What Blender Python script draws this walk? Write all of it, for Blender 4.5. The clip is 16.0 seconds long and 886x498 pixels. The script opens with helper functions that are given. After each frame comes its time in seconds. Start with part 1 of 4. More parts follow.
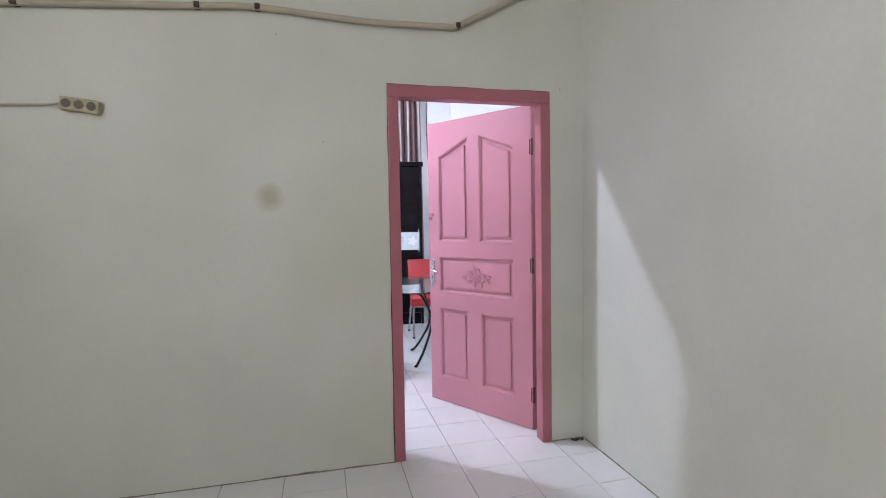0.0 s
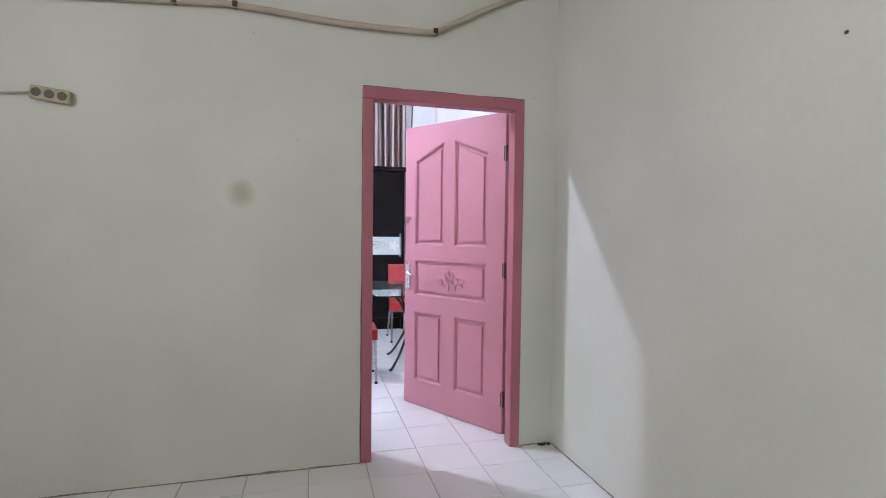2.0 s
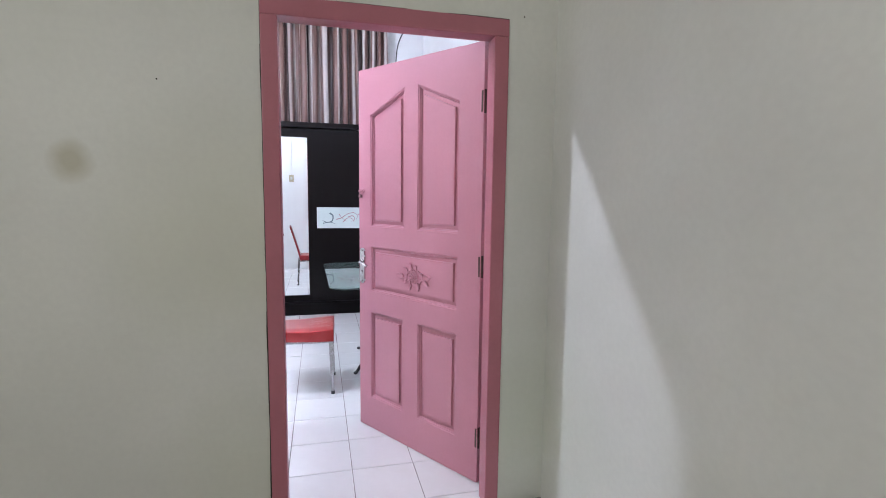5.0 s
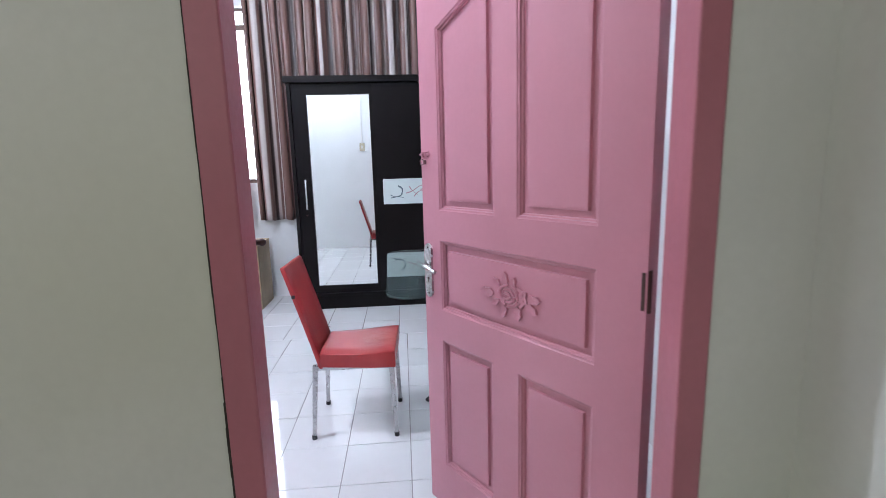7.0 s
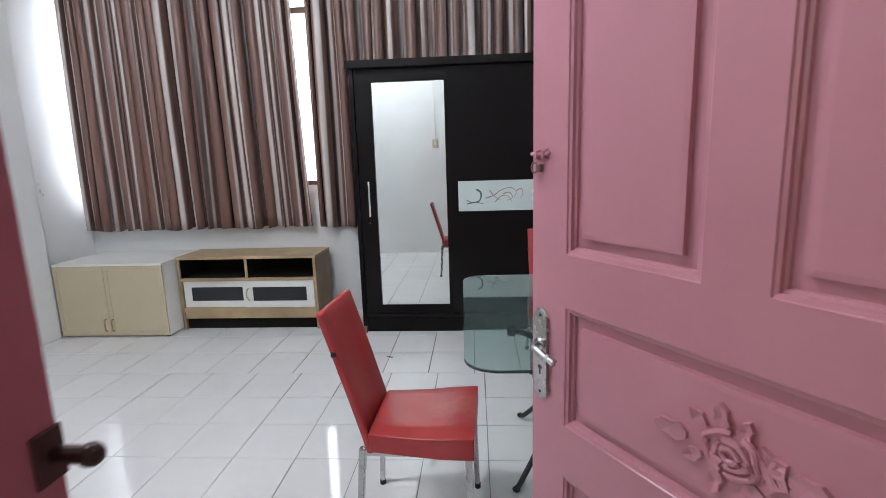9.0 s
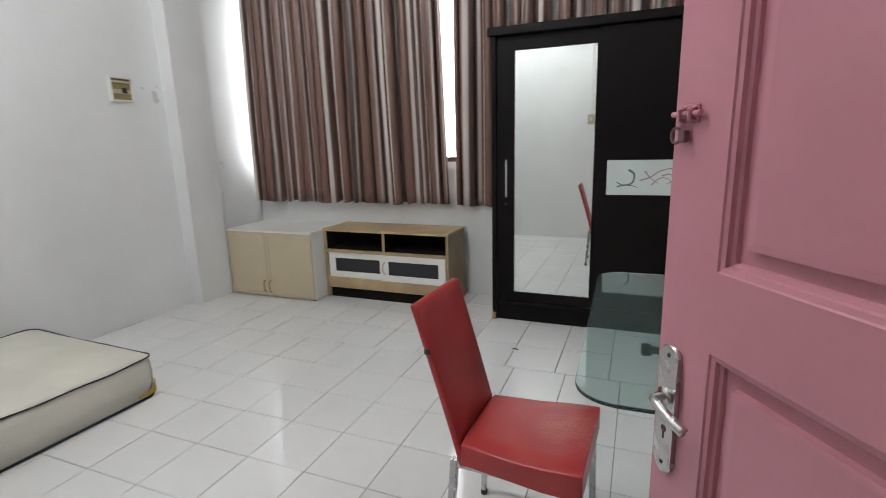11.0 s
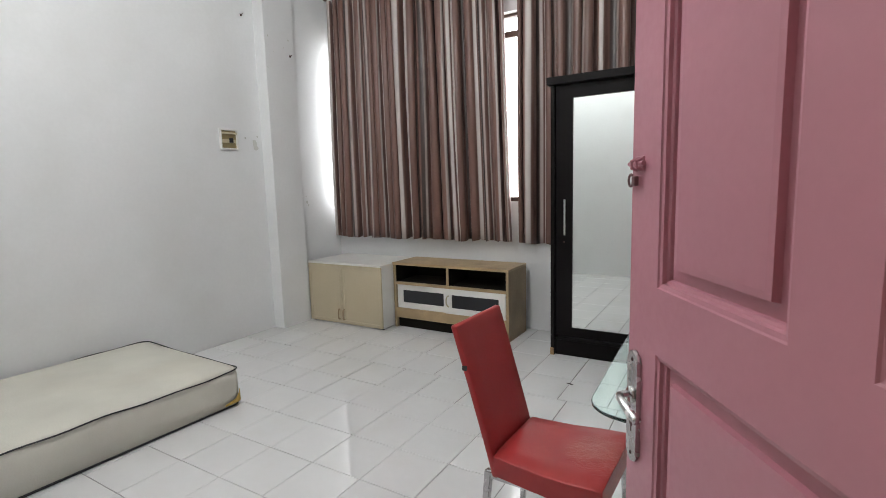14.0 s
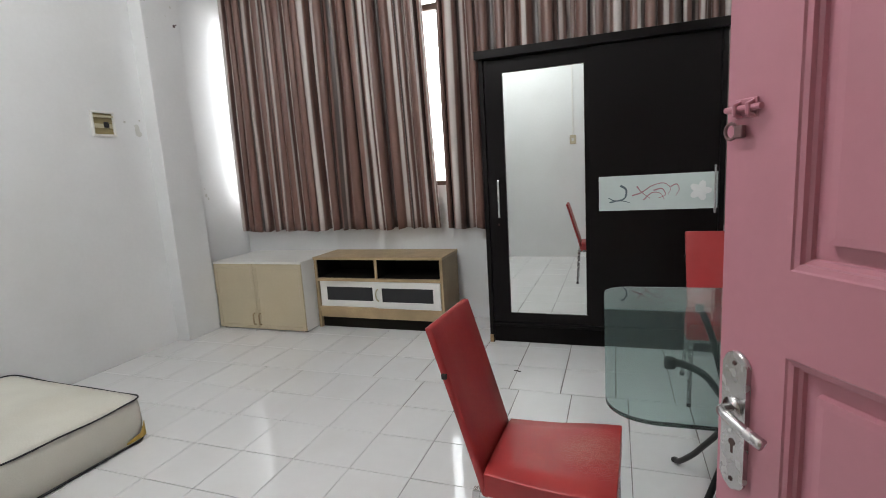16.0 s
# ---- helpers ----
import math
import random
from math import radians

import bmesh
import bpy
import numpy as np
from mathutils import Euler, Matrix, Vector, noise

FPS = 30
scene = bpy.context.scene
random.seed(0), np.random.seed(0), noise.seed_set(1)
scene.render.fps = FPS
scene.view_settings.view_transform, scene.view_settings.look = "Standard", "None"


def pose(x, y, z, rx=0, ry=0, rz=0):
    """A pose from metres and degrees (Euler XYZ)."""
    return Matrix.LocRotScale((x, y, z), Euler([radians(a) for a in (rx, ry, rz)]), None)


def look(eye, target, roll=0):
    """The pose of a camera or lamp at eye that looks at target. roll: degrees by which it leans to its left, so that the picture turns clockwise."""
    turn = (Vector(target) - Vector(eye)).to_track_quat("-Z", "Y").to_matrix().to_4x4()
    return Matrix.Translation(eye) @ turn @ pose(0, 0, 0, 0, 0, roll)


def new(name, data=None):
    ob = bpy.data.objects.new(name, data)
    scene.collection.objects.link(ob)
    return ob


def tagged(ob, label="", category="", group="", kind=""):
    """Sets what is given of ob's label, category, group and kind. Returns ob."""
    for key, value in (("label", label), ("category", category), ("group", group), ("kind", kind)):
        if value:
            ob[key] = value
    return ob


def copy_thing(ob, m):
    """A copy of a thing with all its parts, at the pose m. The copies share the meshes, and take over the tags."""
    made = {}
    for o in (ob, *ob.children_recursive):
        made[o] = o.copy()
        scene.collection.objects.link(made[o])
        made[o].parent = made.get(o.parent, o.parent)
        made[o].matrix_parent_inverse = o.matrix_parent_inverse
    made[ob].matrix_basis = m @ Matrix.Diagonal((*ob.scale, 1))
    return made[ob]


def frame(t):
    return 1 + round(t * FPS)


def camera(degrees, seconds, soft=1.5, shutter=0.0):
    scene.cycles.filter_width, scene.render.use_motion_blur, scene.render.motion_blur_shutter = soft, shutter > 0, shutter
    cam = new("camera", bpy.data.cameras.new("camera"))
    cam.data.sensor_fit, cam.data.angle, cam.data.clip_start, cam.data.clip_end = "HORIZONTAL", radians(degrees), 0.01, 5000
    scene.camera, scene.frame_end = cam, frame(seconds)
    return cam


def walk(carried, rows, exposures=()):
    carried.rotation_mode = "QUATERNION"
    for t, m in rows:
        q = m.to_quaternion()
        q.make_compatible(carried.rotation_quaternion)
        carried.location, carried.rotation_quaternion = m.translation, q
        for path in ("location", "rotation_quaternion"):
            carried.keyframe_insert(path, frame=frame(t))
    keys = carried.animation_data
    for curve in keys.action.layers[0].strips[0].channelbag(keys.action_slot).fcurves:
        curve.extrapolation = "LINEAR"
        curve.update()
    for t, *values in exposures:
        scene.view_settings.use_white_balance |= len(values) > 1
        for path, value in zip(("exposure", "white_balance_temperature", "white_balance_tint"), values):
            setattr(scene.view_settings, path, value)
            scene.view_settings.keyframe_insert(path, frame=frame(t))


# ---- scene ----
cam = camera(84.3, 16.0, soft=0.75, shutter=0.4)
PATH = [
    (0, (-0.348, -2.583, 1.28), (0.129, -0.643, 1.181), -1.0),
    (0.5, (-0.351, -2.591, 1.281), (0.023, -0.627, 1.216), -0.4),
    (1, (-0.338, -2.627, 1.281), (-0.001, -0.657, 1.213), 0.0),
    (1.5, (-0.29, -2.634, 1.255), (0.115, -0.677, 1.183), 0.5),
    (2, (-0.265, -2.627, 1.246), (0.259, -0.697, 1.182), 0.7),
    (2.5, (-0.244, -2.621, 1.259), (0.336, -0.708, 1.196), 0.4),
    (3, (-0.21, -2.624, 1.279), (0.386, -0.717, 1.194), 0.3),
    (3.2, (-0.19, -2.619, 1.281), (0.411, -0.715, 1.177), 0.3),
    (5.5, (0.26, -1.608, 1.346), (0.693, 0.33, 1.107), 0.2),
    (6, (0.296, -1.361, 1.35), (0.653, 0.589, 1.087), -0.5),
    (6.5, (0.361, -1.079, 1.34), (0.583, 0.886, 1.044), -0.6),
    (7, (0.339, -0.868, 1.323), (0.494, 1.096, 0.976), -1.5),
    (7.5, (0.28, -0.669, 1.332), (0.405, 1.293, 0.965), -1.6),
    (8, (0.272, -0.473, 1.328), (0.288, 1.494, 0.971), -1.8),
    (8.2, (0.282, -0.397, 1.346), (0.242, 1.572, 0.996), -1.8),
    (10.3, (0.298, 0.171, 1.338), (-0.042, 2.1, 0.936), -1.6),
    (10.5, (0.309, 0.181, 1.329), (-0.149, 2.082, 0.909), -1.6),
    (11, (0.369, 0.162, 1.324), (-0.362, 1.976, 0.905), -1.5),
    (11.5, (0.442, 0.089, 1.309), (-0.438, 1.847, 0.942), -1.1),
    (12, (0.532, 0.015, 1.32), (-0.426, 1.739, 0.993), -1.2),
    (12.5, (0.568, 0.005, 1.327), (-0.441, 1.707, 1.04), -1.5),
    (13, (0.59, 0.005, 1.332), (-0.442, 1.7, 1.085), -1.7),
    (13.5, (0.587, 0.008, 1.331), (-0.446, 1.704, 1.098), -1.6),
    (14, (0.561, 0.021, 1.326), (-0.454, 1.725, 1.072), -1.6),
    (14.5, (0.508, 0.045, 1.313), (-0.467, 1.771, 1.046), -2.0),
    (15, (0.426, 0.12, 1.318), (-0.49, 1.877, 1.046), -2.6),
    (15.5, (0.346, 0.178, 1.317), (-0.452, 1.988, 1.025), -3.2),
    (16, (0.272, 0.168, 1.301), (-0.395, 2.026, 0.983), -3.5),
]
EXPOSURES = [(0.0, 0.85, 5800, 20), (3.0, 0.85, 5800, 20), (5.5, 0.75, 5860, 17), (6.5, 0.66, 5860, 15), (7.0, 0.53, 5800, 15), (7.5, 0.37, 5800, 15), (8.2, 0.24, 5980, 13), (10.3, -0.13, 6850, 9), (12.5, -0.21, 6880, 9), (16.0, -0.17, 6900, 9)]
walk(cam, [(t, look(eye, target, roll)) for t, eye, target, roll in PATH], EXPOSURES)

# ---- light ----
world = bpy.data.worlds.new("sky")
world.use_nodes = True
scene.world = world
wn = world.node_tree
sky = wn.nodes.new("ShaderNodeTexSky")
sky.sky_type, sky.sun_disc = "NISHITA", False
sky.sun_elevation, sky.sun_rotation = radians(41), radians(92)
wn.links.new(sky.outputs[0], wn.nodes["Background"].inputs[0])
wn.nodes["Background"].inputs[1].default_value = 0.15

sun = new("sun", bpy.data.lights.new("sun", "SUN"))
sun.data.energy, sun.data.angle, sun.data.color = 2.5, radians(0.5), (1.0, 0.95, 0.88)
sun.matrix_world = look((0, 0, 0), (-0.75, 0.03, -0.66))


def area(name, at, to, w, h, power, colour):
    d = bpy.data.lights.new(name, "AREA")
    d.shape, d.size, d.size_y, d.energy, d.color = "RECTANGLE", w, h, power, colour
    ob = new(name, d)
    ob.matrix_world = look(at, to)
    return ob


# daylight in the bedroom window's opening; added fill at an unseen front-room opening
area("daylight_bedroom", (-1.13, 4.42, 2.0), (-1.13, 0, 1.9), 4.26, 1.66, 200, (0.925, 0.975, 1.045))
area("fill_front", (-2.8, -3.2, 2.45), (0.6, -2.0, 1.7), 1.5, 0.95, 32, (1.03, 0.985, 0.83))
bulb = new("bulb_light", bpy.data.lights.new("bulb_light", "POINT"))
bulb.data.energy, bulb.data.shadow_soft_size, bulb.data.color = 104, 0.05, (0.94, 0.975, 1.045)
bulb.location = (-1.11, 1.158, 3.30)


# ---- materials ----
def material(name, colour, rough=0.5, metal=0.0, vary=0.06, scale=3.0, fine=60.0, bump=0.05, stain=None, stain_amount=0.0, stain_scale=1.2,
             spread=0.0, coat=0.0, gloss=0.5, rough_vary=0.035, spots=()):
    m = bpy.data.materials.new(name)
    m.use_nodes = True
    t = m.node_tree
    b = t.nodes["Principled BSDF"]
    co = t.nodes.new("ShaderNodeTexCoord").outputs["Object"]
    geo = t.nodes.new("ShaderNodeNewGeometry").outputs["Position"]

    def noise_tex(sc, detail, src):
        n = t.nodes.new("ShaderNodeTexNoise")
        n.inputs["Scale"].default_value, n.inputs["Detail"].default_value = sc, detail
        t.links.new(src, n.inputs["Vector"])
        return n.outputs["Fac"]

    def mixed(fac, a, c):
        n = t.nodes.new("ShaderNodeMix")
        n.data_type = "RGBA"
        for sock, v in ((n.inputs[0], fac), (n.inputs[6], a), (n.inputs[7], c)):
            if hasattr(v, "node"):
                t.links.new(v, sock)
            else:
                sock.default_value = v
        return n.outputs[2]

    def ranged(src, a, c, lo, hi):
        n = t.nodes.new("ShaderNodeMapRange")
        for k, v in enumerate((a, c, lo, hi)):
            n.inputs[k + 1].default_value = v
        t.links.new(src, n.inputs[0])
        return n.outputs[0]

    big, small = noise_tex(scale, 5, geo), noise_tex(fine, 3, geo)
    dark = tuple(c * (1 - vary * 2) for c in colour) + (1,)
    light = tuple(min(1, c * (1 + vary)) for c in colour) + (1,)
    out = mixed(ranged(big, 0.3, 0.7, 0, 1), dark, light)
    out = mixed(ranged(small, 0.35, 0.65, 0, min(1, vary * 3)), out, tuple(c * 0.8 for c in colour) + (1,))
    if spread:
        info = t.nodes.new("ShaderNodeObjectInfo").outputs["Random"]
        out = mixed(ranged(info, 0, 1, 0, spread), out, tuple(c * 0.7 for c in colour) + (1,))
    if stain:
        out = mixed(ranged(noise_tex(stain_scale, 6, geo), 0.5, 0.75, 0, stain_amount), out, (*stain, 1))
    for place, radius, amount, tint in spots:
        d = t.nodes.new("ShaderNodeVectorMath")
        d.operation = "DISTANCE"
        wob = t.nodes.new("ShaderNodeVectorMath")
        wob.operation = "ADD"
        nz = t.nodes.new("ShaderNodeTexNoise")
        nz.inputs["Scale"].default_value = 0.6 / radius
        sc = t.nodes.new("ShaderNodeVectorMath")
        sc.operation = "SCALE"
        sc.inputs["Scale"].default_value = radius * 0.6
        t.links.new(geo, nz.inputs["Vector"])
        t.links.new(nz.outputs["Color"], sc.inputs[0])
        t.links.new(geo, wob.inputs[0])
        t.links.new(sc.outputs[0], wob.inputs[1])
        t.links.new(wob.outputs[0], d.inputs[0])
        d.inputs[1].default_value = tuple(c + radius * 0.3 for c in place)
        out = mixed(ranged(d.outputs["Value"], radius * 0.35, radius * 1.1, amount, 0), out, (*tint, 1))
    t.links.new(out, b.inputs["Base Color"])
    t.links.new(ranged(small, 0.3, 0.7, max(0.02, rough - rough_vary), min(1, rough + rough_vary)), b.inputs["Roughness"])
    b.inputs["Metallic"].default_value = metal
    b.inputs["Coat Weight"].default_value = coat
    b.inputs["Specular IOR Level"].default_value = gloss
    if bump:
        bp = t.nodes.new("ShaderNodeBump")
        bp.inputs["Strength"].default_value, bp.inputs["Distance"].default_value = bump, 0.004
        t.links.new(noise_tex(fine * 0.5, 4, geo), bp.inputs["Height"])
        t.links.new(bp.outputs[0], b.inputs["Normal"])
    return m


# spots: two small brown stains, then three wide yellow-green tints beside the doorway
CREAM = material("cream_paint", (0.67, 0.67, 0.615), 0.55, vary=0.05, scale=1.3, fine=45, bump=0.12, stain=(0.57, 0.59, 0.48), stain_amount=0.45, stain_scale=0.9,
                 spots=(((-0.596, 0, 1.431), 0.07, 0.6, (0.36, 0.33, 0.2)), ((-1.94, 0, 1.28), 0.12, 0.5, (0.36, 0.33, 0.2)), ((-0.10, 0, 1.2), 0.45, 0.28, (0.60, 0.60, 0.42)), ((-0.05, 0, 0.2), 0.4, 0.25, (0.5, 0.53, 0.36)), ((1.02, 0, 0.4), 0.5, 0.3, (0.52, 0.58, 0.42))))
WHITE = material("white_paint", (0.80, 0.81, 0.81), 0.5, vary=0.03, scale=1.1, fine=40, bump=0.12, stain=(0.66, 0.66, 0.63), stain_amount=0.35, stain_scale=1.5)
CEIL = material("ceiling_paint", (0.78, 0.78, 0.76), 0.7, vary=0.03)
TILE = material("white_tile", (0.77, 0.77, 0.77), 0.055, vary=0.025, scale=2.0, fine=25, bump=0.015, spread=0.12, stain=(0.6, 0.58, 0.55), stain_amount=0.25, stain_scale=4.0, rough_vary=0.02)
GROUT = material("grout", (0.26, 0.245, 0.23), 0.9, vary=0.2, scale=8)
PINK = material("pink_gloss_paint", (0.515, 0.216, 0.268), 0.34, vary=0.03, scale=2.5, fine=70, bump=0.06, rough_vary=0.06)
# same pink, slightly redder; the dim room's shade is put into the colour
PINK_SHADED = material("shaded_pink_frame_paint", (0.43, 0.15, 0.185), 0.36, vary=0.05, scale=3, fine=70, bump=0.08)
RED_WORN = material("worn_red_leatherette", (0.38, 0.026, 0.028), 0.31, vary=0.03, scale=6, fine=90, bump=0.0, rough_vary=0.0, stain=(0.50, 0.12, 0.10), stain_amount=0.3, stain_scale=6,
                    spots=(((0.20, 1.58, 0.45), 0.11, 0.35, (0.55, 0.20, 0.17)),))


def crackle(m, place, near, far):
    """Fine cracks with pale lips in the leatherette, fading out around one worn place."""
    t = m.node_tree
    b = t.nodes["Principled BSDF"]
    pos = t.nodes.new("ShaderNodeNewGeometry").outputs["Position"]
    cells = t.nodes.new("ShaderNodeTexVoronoi")
    cells.feature = "DISTANCE_TO_EDGE"
    cells.inputs["Scale"].default_value = 65
    bend = t.nodes.new("ShaderNodeTexNoise")
    bend.inputs["Scale"].default_value = 30
    shift = t.nodes.new("ShaderNodeVectorMath")
    shift.operation = "MULTIPLY_ADD"
    shift.inputs[1].default_value = (0.05, 0.05, 0.05)
    t.links.new(pos, bend.inputs["Vector"])
    t.links.new(bend.outputs["Color"], shift.inputs[0])
    t.links.new(pos, shift.inputs[2])
    t.links.new(shift.outputs[0], cells.inputs["Vector"])
    away = t.nodes.new("ShaderNodeVectorMath")
    away.operation = "DISTANCE"
    away.inputs[1].default_value = place
    t.links.new(pos, away.inputs[0])

    def ranged(src, lo, hi, a, c):
        n = t.nodes.new("ShaderNodeMapRange")
        for k, v in enumerate((lo, hi, a, c)):
            n.inputs[k + 1].default_value = v
        t.links.new(src, n.inputs[0])
        return n.outputs[0]

    worn, lip = ranged(away.outputs["Value"], near, far, 1, 0), ranged(cells.outputs["Distance"], 0.02, 0.12, 1, 0)
    both = t.nodes.new("ShaderNodeMath")
    both.operation = "MULTIPLY"
    t.links.new(worn, both.inputs[0])
    t.links.new(lip, both.inputs[1])
    mx = t.nodes.new("ShaderNodeMix")
    mx.data_type = "RGBA"
    mx.inputs[7].default_value = (0.52, 0.22, 0.18, 1)
    t.links.new(ranged(both.outputs[0], 0, 1, 0, 0.22), mx.inputs[0])
    t.links.new(b.inputs["Base Color"].links[0].from_socket, mx.inputs[6])
    t.links.new(mx.outputs[2], b.inputs["Base Color"])
    bp = t.nodes.new("ShaderNodeBump")
    bp.inputs["Strength"].default_value, bp.inputs["Distance"].default_value = 0.5, 0.003
    t.links.new(both.outputs[0], bp.inputs["Height"])
    t.links.new(bp.outputs[0], b.inputs["Normal"])


crackle(RED_WORN, (0.25, 1.56, 0.45), 0.06, 0.15)
RED = material("red_leatherette", (0.38, 0.026, 0.028), 0.36, vary=0.03, scale=6, fine=90, bump=0.0, rough_vary=0.03, stain=(0.48, 0.10, 0.09), stain_amount=0.2, stain_scale=5)
CHROME = material("chrome", (0.72, 0.72, 0.72), 0.16, 1.0, vary=0.05, bump=0.0)
STEEL = material("worn_steel", (0.55, 0.54, 0.54), 0.26, 1.0, vary=0.03, scale=12, bump=0.0)
PEWTER = material("darkened_steel", (0.09, 0.05, 0.045), 0.5, 0.5, vary=0.2, scale=30)
LOCK = material("tarnished_pinkish_metal", (0.22, 0.12, 0.125), 0.4, 0.5, vary=0.1, scale=30)
WENGE = material("black_brown_laminate", (0.008, 0.0065, 0.0065), 0.3, vary=0.02, scale=4, fine=60, bump=0.0, gloss=0.1, rough_vary=0.0)
RAWBOARD = material("raw_chipboard", (0.42, 0.27, 0.14), 0.85, vary=0.25, scale=25, fine=120, bump=0.3)
OAK = material("oak_laminate", (0.46, 0.33, 0.19), 0.45, vary=0.12, scale=5, fine=55, bump=0.06)
# the oak again, darker and more varied, for bench sides and cupboard handles
OAK_SIDE = material("darker_oak_laminate", (0.36, 0.26, 0.15), 0.5, vary=0.16, scale=5, fine=55, bump=0.06)
LACQUER = material("white_lacquer", (0.80, 0.79, 0.76), 0.35, vary=0.03)
BLACK = material("black_panel", (0.02, 0.02, 0.024), 0.3, vary=0.04, bump=0.0, rough_vary=0.02)
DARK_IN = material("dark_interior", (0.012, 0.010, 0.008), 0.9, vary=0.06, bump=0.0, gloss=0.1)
BEIGE = material("beige_door_laminate", (0.55, 0.47, 0.33), 0.42, vary=0.05, stain=(0.4, 0.32, 0.2), stain_amount=0.35, stain_scale=3)
FABRIC = material("cream_mattress_cloth", (0.66, 0.645, 0.57), 0.9, vary=0.05, scale=3, fine=220, bump=0.35, stain=(0.58, 0.53, 0.43), stain_amount=0.35, stain_scale=2.2)
PIPING_AND_SHADE = material("black_piping_and_shade", (0.03, 0.03, 0.032), 0.7, vary=0.15)
PATCH = material("yellow_corner_patch", (0.55, 0.36, 0.08), 0.8, vary=0.12, scale=20)
IVORY = material("aged_ivory_plastic", (0.52, 0.46, 0.32), 0.45, vary=0.08)
IVORY_PALE = material("pale_grey_plastic", (0.62, 0.62, 0.58), 0.45, vary=0.06)
IVORY_DARK = material("grimy_plastic", (0.30, 0.24, 0.12), 0.5, vary=0.15)
GRIMY = material("handled_grimy_plastic", (0.46, 0.41, 0.25), 0.5, vary=0.12, scale=14, stain=(0.24, 0.19, 0.10), stain_amount=0.6, stain_scale=18)
OUTLET = material("dirty_dark_plastic", (0.09, 0.075, 0.04), 0.5, vary=0.15)
CABLE = material("cream_cable", (0.50, 0.44, 0.34), 0.55, vary=0.08, scale=8)
BLACK_METAL = material("black_powder_coat", (0.014, 0.014, 0.015), 0.35, 0.0, vary=0.05, gloss=0.3)
BROWN_FRAME = material("brown_aluminium", (0.10, 0.065, 0.05), 0.4, 0.4, vary=0.1)
RUBBER = material("black_rubber", (0.02, 0.02, 0.02), 0.7)
GRIME = material("wall_foot_dirt", (0.30, 0.27, 0.22), 0.9, vary=0.25, scale=9)
DUST = material("dirt", (0.05, 0.04, 0.035), 0.95, vary=0.3, scale=40)
GROUND = material("pale_concrete", (0.45, 0.44, 0.42), 0.9, vary=0.1)


def clear(name, colour, rough=0.0, ior=1.45):
    m = bpy.data.materials.new(name)
    m.use_nodes = True
    b = m.node_tree.nodes["Principled BSDF"]
    b.inputs["Base Color"].default_value = (*colour, 1)
    b.inputs["Roughness"].default_value, b.inputs["IOR"].default_value = rough, ior
    b.inputs["Transmission Weight"].default_value = 1.0
    return m


GLASS = clear("window_glass", (0.97, 0.98, 0.98))
TABLE_GLASS = clear("green_tinted_glass", (0.70, 0.86, 0.83), ior=1.38)
tg = TABLE_GLASS.node_tree
dusty, film_of_dust = tg.nodes.new("ShaderNodeMixShader"), tg.nodes.new("ShaderNodeBsdfDiffuse")
film_of_dust.inputs["Color"].default_value = (0.42, 0.56, 0.54, 1)
dusty.inputs[0].default_value = 0.065
tg.links.new(tg.nodes["Principled BSDF"].outputs[0], dusty.inputs[1])
tg.links.new(film_of_dust.outputs[0], dusty.inputs[2])
tg.links.new(dusty.outputs[0], tg.nodes["Material Output"].inputs[0])
MIRROR = bpy.data.materials.new("mirror")
MIRROR.use_nodes = True
mb = MIRROR.node_tree.nodes["Principled BSDF"]
mb.inputs["Base Color"].default_value, mb.inputs["Metallic"].default_value, mb.inputs["Roughness"].default_value = (0.86, 0.90, 0.88, 1), 1.0, 0.015
FROST = material("frosted_white_glass", (0.60, 0.68, 0.66), 0.12, vary=0.03, bump=0.0)
PRINT_DARK = material("grey_print", (0.10, 0.14, 0.16), 0.3)
PRINT_PINK = material("mauve_print", (0.40, 0.22, 0.25), 0.3)
PRINT_WHITE = material("white_print", (0.78, 0.8, 0.79), 0.3)
LAMP_GLASS = bpy.data.materials.new("lit_lamp_glass")
LAMP_GLASS.use_nodes = True
lb = LAMP_GLASS.node_tree.nodes["Principled BSDF"]
lb.inputs["Emission Color"].default_value, lb.inputs["Emission Strength"].default_value = (1, 0.98, 0.95, 1), 6.0


